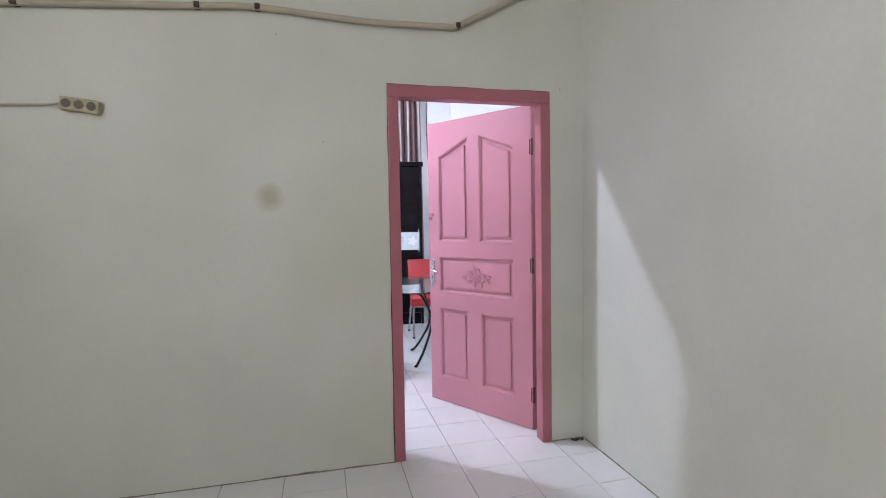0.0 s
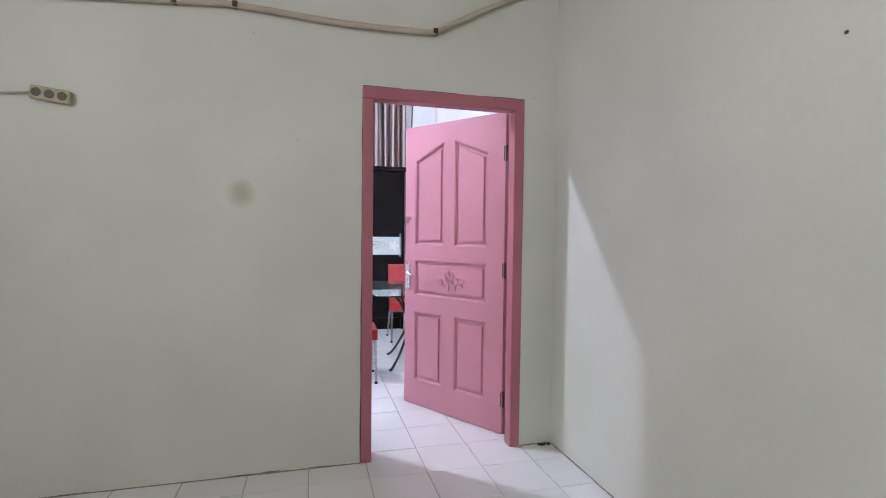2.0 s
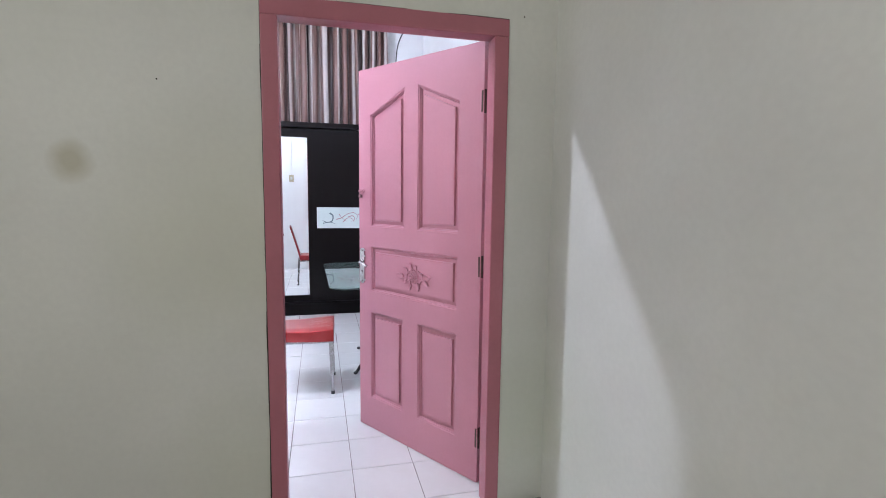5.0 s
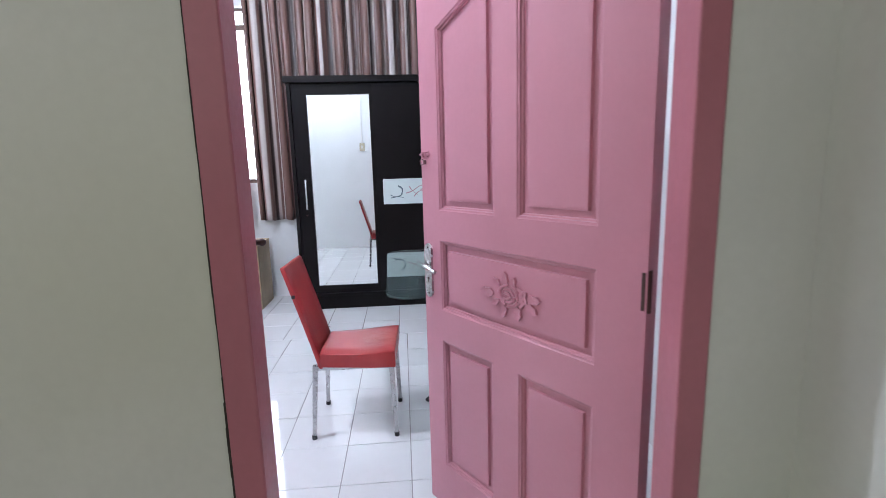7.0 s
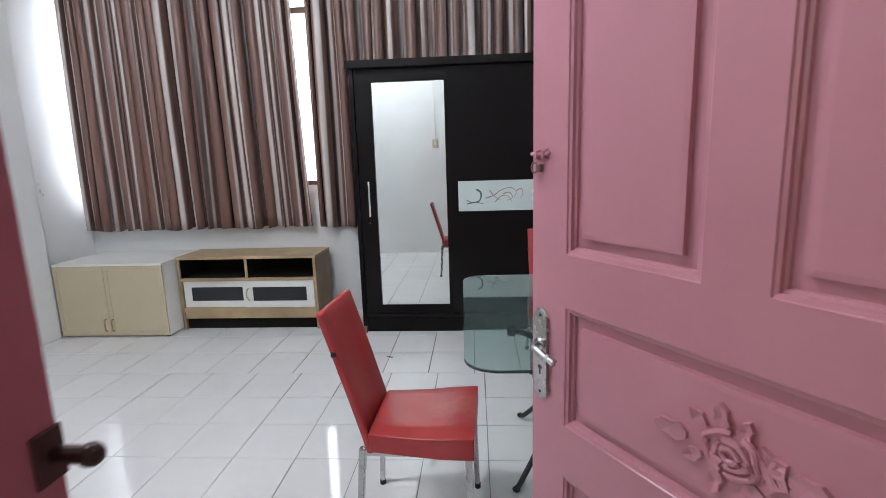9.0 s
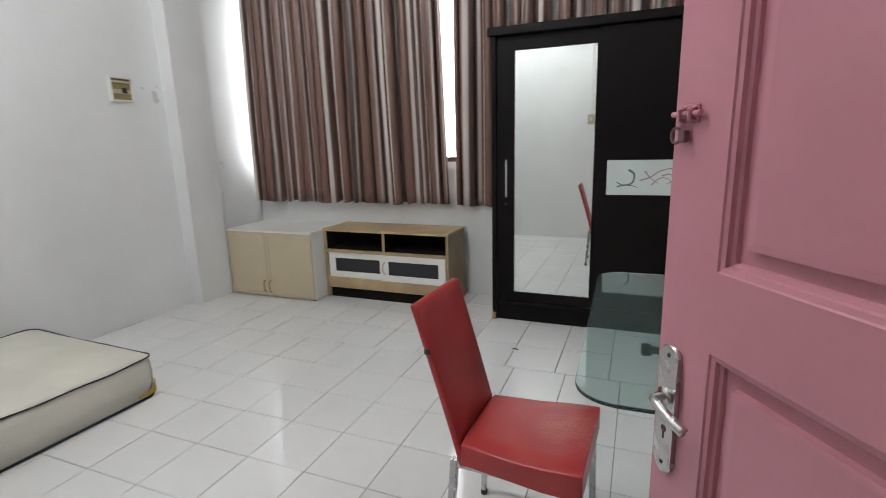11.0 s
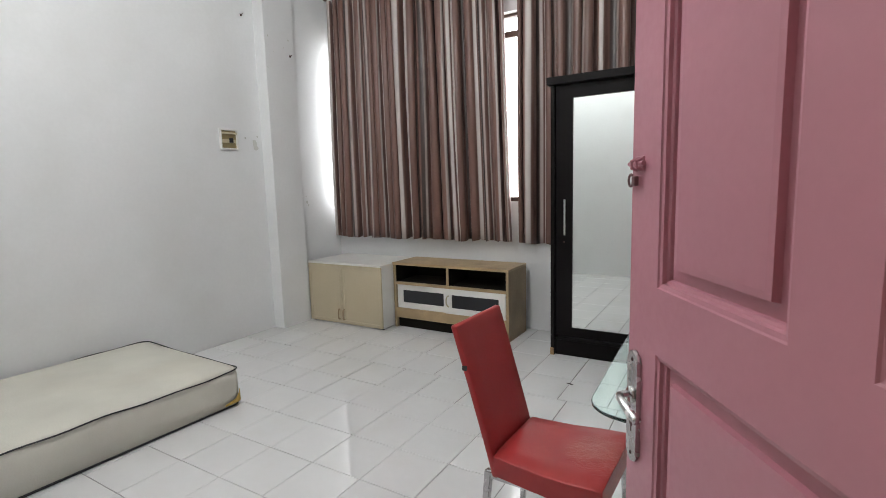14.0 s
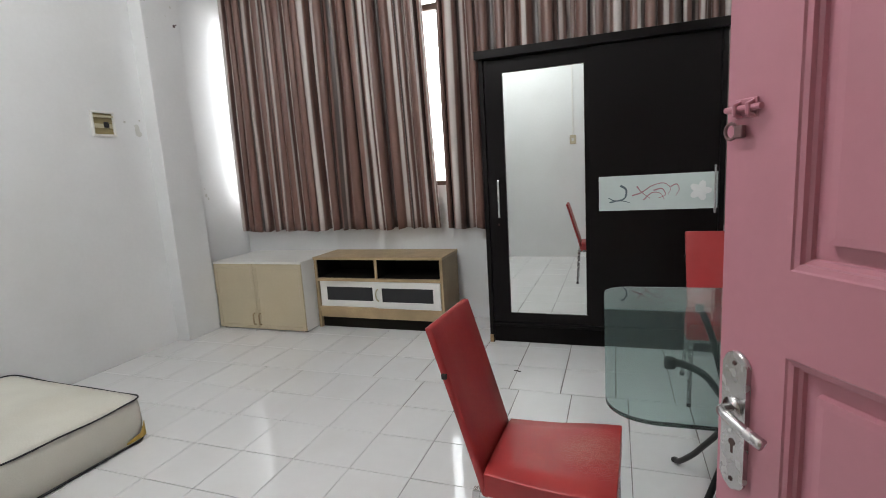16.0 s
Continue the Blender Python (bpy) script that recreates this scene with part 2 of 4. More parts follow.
def curtain_cloth():
    m = bpy.data.materials.new("striped_fold_shaded_cloth")
    m.use_nodes = True
    t = m.node_tree
    b = t.nodes["Principled BSDF"]
    uv = t.nodes.new("ShaderNodeUVMap")
    uv.uv_map = "cloth"
    sep = t.nodes.new("ShaderNodeSeparateXYZ")
    t.links.new(uv.outputs[0], sep.inputs[0])
    fr = t.nodes.new("ShaderNodeMath")
    fr.operation = "FRACT"
    t.links.new(sep.outputs[0], fr.inputs[0])
    ramp = t.nodes.new("ShaderNodeValToRGB")
    ramp.color_ramp.interpolation = "LINEAR"
    # brown and silver stripes; the near-black stop paints fold shade into pleat valleys
    stops = ((0.0, (0.60, 0.54, 0.51)), (0.07, (0.57, 0.51, 0.48)), (0.10, (0.15, 0.076, 0.060)), (0.37, (0.205, 0.106, 0.084)), (0.41, (0.045, 0.025, 0.021)),
             (0.51, (0.04, 0.022, 0.018)), (0.55, (0.42, 0.35, 0.32)), (0.61, (0.44, 0.37, 0.34)), (0.65, (0.155, 0.079, 0.062)), (0.93, (0.21, 0.108, 0.085)), (0.97, (0.58, 0.52, 0.49)))
    el = ramp.color_ramp.elements
    while len(el) < len(stops):
        el.new(0.5)
    for e, (p, c) in zip(el, stops):
        e.position, e.color = p, (*c, 1)
    t.links.new(fr.outputs[0], ramp.inputs[0])
    nz = t.nodes.new("ShaderNodeTexNoise")
    nz.inputs["Scale"].default_value = 350
    mx = t.nodes.new("ShaderNodeMix")
    mx.data_type, mx.blend_type = "RGBA", "MULTIPLY"
    mx.inputs[0].default_value = 0.2
    t.links.new(ramp.outputs[0], mx.inputs[6])
    t.links.new(nz.outputs[0], mx.inputs[7])
    t.links.new(mx.outputs[2], b.inputs["Base Color"])
    b.inputs["Roughness"].default_value = 0.36
    b.inputs["Sheen Weight"].default_value = 0.1
    bp = t.nodes.new("ShaderNodeBump")
    bp.inputs["Strength"].default_value, bp.inputs["Distance"].default_value = 0.2, 0.001
    t.links.new(nz.outputs[0], bp.inputs["Height"])
    t.links.new(bp.outputs[0], b.inputs["Normal"])
    return m


CURTAIN = curtain_cloth()


# ---- mesh helpers ----
def mesh_of(name, bm, mat, smooth=False):
    me = bpy.data.meshes.new(name)
    bmesh.ops.recalc_face_normals(bm, faces=bm.faces[:])
    bm.to_mesh(me)
    bm.free()
    me.materials.append(mat)
    if smooth:
        for p in me.polygons:
            p.use_smooth = True
    return me


def part(name, bm, mat, parent=None, label="", smooth=False):
    ob = new(name, mesh_of(name, bm, mat, smooth))
    ob.parent = parent
    if label:
        ob["label"] = label
    return ob


def thing(name, label, category, m=None, group="", kind=""):
    ob = new(name)
    ob.empty_display_size = 0.1
    if m is not None:
        ob.matrix_world = m
    return tagged(ob, label, category, group, kind)


def box(bm, x0, y0, z0, x1, y1, z1, bevel=0.0, seg=1):
    vs = [bm.verts.new((x, y, z)) for x in (x0, x1) for y in (y0, y1) for z in (z0, z1)]
    fs = [bm.faces.new([vs[i] for i in f]) for f in ((0, 1, 3, 2), (4, 6, 7, 5), (0, 4, 5, 1), (2, 3, 7, 6), (0, 2, 6, 4), (1, 5, 7, 3))]
    if bevel:
        es = list({e for f in fs for e in f.edges})
        bmesh.ops.bevel(bm, geom=es, offset=bevel, segments=seg, affect="EDGES", profile=0.5)
    return bm


def one_box(*a, **k):
    return box(bmesh.new(), *a, **k)


def prism(bm, pts, y0, y1, bevel=0.0):
    """A polygon in x and z, drawn out from y0 to y1."""
    a = [bm.verts.new((x, y0, z)) for x, z in pts]
    b = [bm.verts.new((x, y1, z)) for x, z in pts]
    n = len(pts)
    fs = [bm.faces.new(a), bm.faces.new(b[::-1])] + [bm.faces.new((a[i], b[i], b[(i + 1) % n], a[(i + 1) % n])) for i in range(n)]
    if bevel:
        bmesh.ops.bevel(bm, geom=list({e for f in fs for e in f.edges}), offset=bevel, segments=1, affect="EDGES")
    return bm


def tube(bm, pts, r, sides=10, r_end=None):
    """A round bar along points; the ends are closed."""
    pts = [Vector(p) for p in pts]
    rings, up = [], None
    for i, p in enumerate(pts):
        d = (pts[min(i + 1, len(pts) - 1)] - pts[max(i - 1, 0)]).normalized()
        if up is None:
            up = Vector((0, 0, 1)) if abs(d.z) < 0.9 else Vector((1, 0, 0))
        a = d.cross(up).normalized()
        up = a.cross(d).normalized()
        rr = r if r_end is None else r + (r_end - r) * i / (len(pts) - 1)
        rings.append([bm.verts.new(p + rr * (math.cos(k * math.tau / sides) * a + math.sin(k * math.tau / sides) * up)) for k in range(sides)])
    for r0, r1 in zip(rings, rings[1:]):
        for k in range(sides):
            bm.faces.new((r0[k], r0[(k + 1) % sides], r1[(k + 1) % sides], r1[k]))
    bm.faces.new(rings[0])
    bm.faces.new(rings[-1][::-1])
    return bm


def smooth_line(pts, n=8):
    """Points on a curve through the given ones."""
    p = [Vector(q) for q in pts]
    p = [2 * p[0] - p[1]] + p + [2 * p[-1] - p[-2]]
    out = []
    for i in range(1, len(p) - 2):
        for k in range(n):
            t = k / n
            a, b, c, d = p[i - 1:i + 3]
            out.append(0.5 * (2 * b + (c - a) * t + (2 * a - 5 * b + 4 * c - d) * t * t + (3 * b - a - 3 * c + d) * t ** 3))
    return out + [p[-2]]


def ball(bm, at, size, turn=(0, 0, 0), sub=2):
    m = Matrix.LocRotScale(at, Euler([radians(a) for a in turn]), size)
    bmesh.ops.create_icosphere(bm, subdivisions=sub, radius=1, matrix=m)
    return bm


def rounded(w, d, r, n=6):
    """The outline of a rounded rectangle round the origin."""
    out = []
    for cx, cy, a0 in ((w / 2 - r, d / 2 - r, 0), (-w / 2 + r, d / 2 - r, 90), (-w / 2 + r, -d / 2 + r, 180), (w / 2 - r, -d / 2 + r, 270)):
        for k in range(n + 1):
            a = radians(a0 + 90 * k / n)
            out.append((cx + r * math.cos(a), cy + r * math.sin(a)))
    return out


def inset(pts, d):
    """A convex polygon moved inward by d."""
    n, out = len(pts), []
    cx, cz = sum(p[0] for p in pts) / n, sum(p[1] for p in pts) / n
    lines = []
    for i in range(n):
        (x0, z0), (x1, z1) = pts[i], pts[(i + 1) % n]
        nx, nz = z0 - z1, x1 - x0
        k = math.hypot(nx, nz)
        nx, nz = nx / k, nz / k
        if (cx - x0) * nx + (cz - z0) * nz < 0:
            nx, nz = -nx, -nz
        lines.append((nx, nz, nx * x0 + nz * z0 + d))
    for i in range(n):
        a, b, c = lines[i - 1]
        e, f, g = lines[i]
        det = a * f - b * e
        out.append(((c * f - b * g) / det, (a * g - c * e) / det))
    return out


# ---- structure ----
LEFT2, RIGHT2, WIN_Y, TOP2 = -3.28, 1.45, 4.20, 3.62
LEFT1, RIGHT1, BACK1, TOP1 = -2.7, 1.13, -4.2, 3.2
T = 0.152


def structure(name, bm, mat, label, category="wall"):
    return tagged(part(name, bm, mat), label, category, kind="structure")


def holed(bm, x0, x1, z0, z1, hx0, hx1, hz0, hz1, y0, y1):
    box(bm, x0, y0, z0, hx0, y1, z1)
    box(bm, hx1, y0, z0, x1, y1, z1)
    box(bm, hx0, y0, hz1, hx1, y1, z1)
    if hz0 > z0:
        box(bm, hx0, y0, z0, hx1, y1, hz0)
    return bm


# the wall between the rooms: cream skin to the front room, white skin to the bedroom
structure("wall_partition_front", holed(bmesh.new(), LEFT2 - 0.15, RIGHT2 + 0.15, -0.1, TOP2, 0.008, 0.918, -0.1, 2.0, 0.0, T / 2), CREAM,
          "dividing wall in stained cream paint with a doorway")
structure("wall_partition_rear", holed(bmesh.new(), LEFT2 - 0.15, RIGHT2 + 0.15, -0.1, TOP2, 0.008, 0.918, -0.1, 2.0, T / 2, T), WHITE,
          "white painted bedroom side of the dividing wall")
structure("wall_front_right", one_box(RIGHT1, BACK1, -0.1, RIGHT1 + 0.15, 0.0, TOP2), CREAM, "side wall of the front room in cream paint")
# out of view; the opening is added to let the fill light in
fl = bmesh.new()
box(fl, LEFT1 - 0.15, BACK1, -0.1, LEFT1, -4.0, TOP2)
box(fl, LEFT1 - 0.15, -2.4, -0.1, LEFT1, 0.0, TOP2)
box(fl, LEFT1 - 0.15, -4.0, -0.1, LEFT1, -2.4, 1.95)
box(fl, LEFT1 - 0.15, -4.0, 2.95, LEFT1, -2.4, TOP2)
structure("wall_front_left", fl, CREAM, "plain cream far side wall of the front room with an added opening for light")
structure("wall_front_back", one_box(LEFT1 - 0.15, BACK1 - 0.15, -0.1, RIGHT1 + 0.15, BACK1, TOP2), CREAM, "plain cream rear wall of the front room")
structure("ceiling_front", one_box(LEFT1 - 0.15, BACK1 - 0.15, TOP1, RIGHT1 + 0.15, 0.0, TOP1 + 0.1), CEIL, "plain pale ceiling of the front room", "ceiling")
structure("wall_bedroom_left", one_box(LEFT2 - 0.15, T, -0.1, LEFT2, WIN_Y, TOP2), WHITE, "white painted bedroom side wall with a few scuffs")
structure("wall_bedroom_right", one_box(RIGHT2, T, -0.1, RIGHT2 + 0.15, WIN_Y, TOP2), WHITE, "white painted bedroom wall beside the table")
WX0, WX1, WZ0, WZ1 = -3.255, 1.02, 1.17, 2.82
structure("wall_window", holed(bmesh.new(), LEFT2 - 0.15, RIGHT2 + 0.15, -0.1, TOP2, WX0, WX1, WZ0, WZ1, WIN_Y, WIN_Y + 0.15), WHITE,
          "white painted wall with a wide high window behind curtains")
structure("ceiling_bedroom", one_box(LEFT2 - 0.15, T, TOP2, RIGHT2 + 0.15, WIN_Y + 0.15, TOP2 + 0.1), CEIL, "plain white bedroom ceiling", "ceiling")
structure("column", one_box(LEFT2 - 0.02, 3.20, -0.05, -3.15, 3.55, TOP2, bevel=0.006, seg=2), WHITE, "white plastered column standing out of the side wall", "column")

# ---- door frame ----
FH = 2.02
door_frame = thing("door_frame", "pink gloss-painted wooden door frame, paint uneven along the wall", "door frame", kind="structure")
for nm, x0, x1, r0, r1 in (("jamb", 0.0, 0.058, 0.0, 0.022), ("jamb", 0.865, 0.924, 0.912, 0.924)):
    b = bmesh.new()
    box(b, x0, -0.006, 0.0, x1, 0.078, FH - 0.066, bevel=0.004, seg=2)
    box(b, r0, 0.078, 0.0, r1, T + 0.006, FH - 0.03, bevel=0.002)
    part(nm, b, PINK_SHADED, door_frame)
b = bmesh.new()
box(b, 0.0, -0.006, FH - 0.066, 0.924, 0.078, FH, bevel=0.004, seg=2)
box(b, 0.0, 0.078, FH - 0.026, 0.924, T + 0.006, FH, bevel=0.002)
part("head", b, PINK_SHADED, door_frame)
jt = bmesh.new()
for k in range(40):
    z = 0.05 * k
    w = 0.0026 + 0.0045 * noise.noise((0.3, 7.0, z * 4))
    box(jt, -max(0.0012, w), -0.004, z, 0.0005, 0.0, z + 0.05)
part("open_joint", jt, DUST, door_frame, "dark crack along the plaster")
jt = bmesh.new()
for k in range(18):
    x = 0.052 * k
    w = 0.0030 * noise.noise((x * 5, 2.0, 0.7)) + 0.0012
    if w > 0.0006:
        box(jt, x, -0.004, FH - 0.0005, min(0.922, x + 0.052), 0.0, FH + w)
part("open_joint", jt, DUST, door_frame, "dark crack along the plaster")
b = bmesh.new()
tube(b, [(0.022, 0.150, 1.172), (0.046, 0.150, 1.172)], 0.006, 10)
ball(b, (0.048, 0.150, 1.172), (0.008, 0.008, 0.008))
box(b, 0.0215, 0.136, 1.155, 0.0245, 0.158, 1.19, bevel=0.001)
part("bolt_keeper", b, PEWTER, door_frame, "dark metal bolt keeper")

# ---- door leaf: x runs from the hinges to the free edge, y = 0 is the face to the front room ----
LW, LZ0, LZ1, LT = 0.882, 0.004, 1.99, 0.042
door = thing("door_leaf", "pink painted panelled wooden door standing open, carved flower in the middle", "door", pose(0.883, 0.169, 0, 0, 0, 122.4))
st = bmesh.new()
box(st, 0.0, -LT, LZ0, LW, -0.020, LZ1)
part("core", st, PINK, door)
for nm, pts in (("hinge_stile", [(0.0, LZ0), (0.135, LZ0), (0.135, LZ1), (0.0, LZ1)]), ("lock_stile", [(0.782, LZ0), (LW, LZ0), (LW, LZ1 + 0.014), (0.782, LZ1 + 0.012)]),
                ("top_rail", [(0.135, 1.757), (0.410, 1.868), (0.505, 1.868), (0.782, 1.757), (0.782, LZ1 + 0.012), (0.135, LZ1 + 0.002)]),
                ("rail", [(0.135, 1.053), (0.782, 1.053), (0.782, 1.16), (0.135, 1.16)]),
                ("rail", [(0.135, 0.685), (0.782, 0.685), (0.782, 0.80), (0.135, 0.80)]),
                ("bottom_rail", [(0.135, LZ0), (0.782, LZ0), (0.782, 0.185), (0.135, 0.185)]),
                ("muntin", [(0.410, 1.16), (0.505, 1.16), (0.505, 1.868), (0.410, 1.868)]), ("muntin", [(0.402, 0.185), (0.515, 0.185), (0.515, 0.685), (0.402, 0.685)])):
    part(nm, prism(bmesh.new(), pts, -0.0202, 0.0), PINK, door)


def panel(pts):
    """A raised field inside a sunk moulding."""
    bm = bmesh.new()
    steps = ((0.0, 0.0), (0.002, -0.0025), (0.008, -0.004), (0.0095, -0.010), (0.014, -0.012), (0.0155, -0.017), (0.034, -0.0165), (0.0355, -0.007), (0.045, -0.006))
    rings = []
    for d, y in steps:
        rings.append([bm.verts.new((x, y, z)) for x, z in inset(pts, d)])
    n = len(pts)
    for r0, r1 in zip(rings, rings[1:]):
        for k in range(n):
            bm.faces.new((r0[k], r0[(k + 1) % n], r1[(k + 1) % n], r1[k]))
    bm.faces.new(rings[-1])
    part("panel", bm, PINK, door)


panel([(0.505, 1.16), (0.782, 1.16), (0.782, 1.757), (0.505, 1.868)])
panel([(0.135, 1.16), (0.410, 1.16), (0.410, 1.868), (0.135, 1.757)])
panel([(0.135, 0.80), (0.782, 0.80), (0.782, 1.053), (0.135, 1.053)])
panel([(0.515, 0.185), (0.782, 0.185), (0.782, 0.685), (0.515, 0.685)])
panel([(0.135, 0.185), (0.402, 0.185), (0.402, 0.685), (0.135, 0.685)])

# the carved flower spray
rose = bmesh.new()
rr = random.Random(4)
ball(rose, (0.006, 0.002, 0), (0.036, 0.006, 0.034))
for rad, n, off, w in ((0.010, 2, 30, 0.006), (0.021, 3, 70, 0.0068), (0.034, 4, 10, 0.0072)):
    for k in range(n):
        a0 = off + k * 360 / n + rr.uniform(-15, 15)
        span = 330 / n
        tube(rose, [((rad + 0.003 * math.sin(q * 1.2)) * 1.12 * math.cos(radians(a0 + span * q / 6)), 0.012 - rad * 0.16, rad * 0.95 * math.sin(radians(a0 + span * q / 6))) for q in range(7)], w, 7, w * 0.55)


def carved_leaf(bm, x, z, a, l, w, lobes):
    """A notched leaf from its root at (x, z), a degrees from +x, domed along its midrib."""
    a, pts = radians(a), []
    n = lobes * 2
    for side in (1, -1):
        row = []
        for k in range(n + 1):
            q = k / n
            r = w * math.sin(math.pi * min(1, 0.12 + 0.88 * q)) ** 0.7 * (1.0 if k % 2 else 0.66)
            row.append((q * l, side * r))
        pts += row if side > 0 else row[::-1]
    put = lambda u, v, y: bm.verts.new((x + u * math.cos(a) - v * math.sin(a), y, z + u * math.sin(a) + v * math.cos(a)))
    low, top = [put(u, v, -0.001) for u, v in pts], [put(u, v, 0.0065 + 0.003 * u / l) for u, v in pts]
    mid = put(l * 0.5, 0, 0.0045)
    for k in range(len(pts)):
        j = (k + 1) % len(pts)
        bm.faces.new((low[k], low[j], top[j], top[k]))
        bm.faces.new((top[k], top[j], mid))


for x, z, a, l, w, lobes in ((0.070, -0.006, 182, -0.058, 0.017, 2), (0.015, 0.030, 84, 0.042, 0.014, 2), (-0.012, 0.026, 108, 0.036, 0.012, 2), (-0.075, 0.004, 176, 0.050, 0.016, 2), (-0.068, -0.012, 206, 0.050, 0.016, 2),
                             (0.018, -0.034, 278, 0.040, 0.013, 2), (-0.030, -0.030, 252, 0.042, 0.017, 2), (0.040, 0.024, 40, 0.034, 0.011, 1), (0.044, -0.022, 330, 0.034, 0.012, 1)):
    carved_leaf(rose, x, z, a, l, w, lobes)
for k in range(6):
    carved_leaf(rose, -0.046, 0.002, 20 + 60 * k, 0.034, 0.018, 1)
ob = part("carving", rose, PINK, door, "carved flower spray")
ob.location = (0.443, -0.006, 0.922)

# lever handle on its plate, and the key hole
plate = bmesh.new()
o = rounded(0.040, 0.200, 0.018, 5)
prism(plate, o, 0.0, 0.008, bevel=0.002)
ob = part("handle_plate", plate, STEEL, door, "tall rounded chrome handle plate")
ob.location = (0.849, 0.0, 0.937)
lever = bmesh.new()
tube(lever, [(0, 0.006, 0), (0, 0.012, 0)], 0.014, 16)
tube(lever, smooth_line([(0, 0.008, 0), (0, 0.024, 0.001), (-0.004, 0.030, 0), (-0.02, 0.033, -0.002), (-0.045, 0.031, -0.010), (-0.066, 0.026, -0.017)], 5), 0.006, 10, 0.0078)
hl = part("lever", lever, STEEL, ob, "worn metal lever", smooth=True)
hl.location = (0, 0, 0.022)
kh = bmesh.new()
tube(kh, [(0, 0.007, -0.03), (0, 0.0085, -0.03)], 0.0055, 12)
box(kh, -0.002, 0.007, -0.046, 0.002, 0.0083, -0.032)
part("keyhole", kh, PEWTER, ob, "dark keyhole")
for z in (0.085, -0.085):
    part("screw", ball(bmesh.new(), (0, 0.008, z), (0.004, 0.002, 0.004), sub=1), PEWTER, ob)

# slide bolt with a small padlock
bolt = bmesh.new()
box(bolt, -0.024, 0.0, -0.010, 0.010, 0.003, 0.014, bevel=0.001)
for x in (-0.018, 0.002):
    tube(bolt, [(x, 0.001, -0.008), (x, 0.011, -0.005), (x, 0.012, 0.006), (x, 0.001, 0.010)], 0.003, 8)
tube(bolt, [(-0.034, 0.007, 0.002), (0.020, 0.007, 0.002)], 0.004, 10)
ob = part("slide_bolt", bolt, PINK, door, "slide bolt painted over in pink")
ob.location = (0.858, 0.0, 1.352)
pad = bmesh.new()
box(pad, -0.011, 0.004, -0.034, 0.002, 0.012, -0.018, bevel=0.002, seg=2)
part("padlock", pad, LOCK, ob, "small dark padlock")
sh = bmesh.new()
tube(sh, [(0.009 + 0.009 * math.cos(a * 0.5236), 0.009, -0.025 + 0.010 * math.sin(a * 0.5236)) for a in range(13)], 0.0022, 8)
part("shackle", sh, LOCK, ob)
for z in (0.22, 1.02, 1.74):
    hb = bmesh.new()
    tube(hb, [(0.003, -0.010, z - 0.05), (0.003, -0.010, z + 0.05)], 0.0085, 10)
    box(hb, 0.004, -0.030, z - 0.045, 0.013, 0.001, z + 0.045)
    part("hinge", hb, PEWTER, door, "dark steel butt hinge")
# back handle
bh = bmesh.new()
prism(bh, [(x + 0.849, z + 0.937) for x, z in o], -LT - 0.008, -LT)
tube(bh, [(0.849, -LT, 0.959), (0.849, -LT - 0.05, 0.959), (0.75, -LT - 0.055, 0.945)], 0.008, 10)
part("rear_handle", bh, CHROME, door)

# ---- window with brown aluminium frame ----
window = thing("window_1", "wide window in brown aluminium frames with bright daylight", "window", kind="structure")
YW = WIN_Y + 0.06
fr = bmesh.new()
box(fr, WX0, YW, WZ0, WX1, YW + 0.05, WZ0 + 0.04)
box(fr, WX0, YW, WZ1 - 0.025, WX1, YW + 0.05, WZ1)
box(fr, WX0, YW, WZ0, WX0 + 0.04, YW + 0.05, WZ1)
box(fr, WX1 - 0.04, YW, WZ0, WX1, YW + 0.05, WZ1)
part("window_frame", fr, BROWN_FRAME, window)
posts = [WX0, -2.12, -1.045, -0.02, WX1]
for x in posts[1:-1]:
    part("mullion", one_box(x - 0.02, YW + 0.002, WZ0, x + 0.02, YW + 0.048, WZ1, bevel=0.003), BROWN_FRAME, window)
for x0, x1 in zip(posts, posts[1:]):
    part("transom", one_box(x0 + 0.02, YW + 0.003, 2.625, x1 - 0.02, YW + 0.047, 2.675, bevel=0.003), BROWN_FRAME, window)
    for z0, z1 in ((WZ0 + 0.04, 2.625), (2.675, WZ1 - 0.025)):
        pane = part("pane", one_box(x0 + 0.02, YW + 0.022, z0, x1 - 0.02, YW + 0.027, z1), GLASS, window)
        pane.visible_shadow = False
# added unseen window around the fill light's opening
rw = thing("window_2", "added unseen high side window with a plain brown frame", "window", kind="structure")
fr = bmesh.new()
XW = LEFT1 - 0.06
for a in ((XW, -4.0, 1.95, XW + 0.04, -2.4, 1.99), (XW, -4.0, 2.91, XW + 0.04, -2.4, 2.95), (XW, -4.0, 1.99, XW + 0.04, -3.96, 2.91), (XW, -2.44, 1.99, XW + 0.04, -2.4, 2.91), (XW, -3.22, 1.99, XW + 0.04, -3.18, 2.91)):
    box(fr, *a)
part("window_frame", fr, BROWN_FRAME, rw)

# outside
structure("ground", one_box(-150, -150, -3.4, 150, 150, -3.2), GROUND, "pale concrete ground outside", "ground")


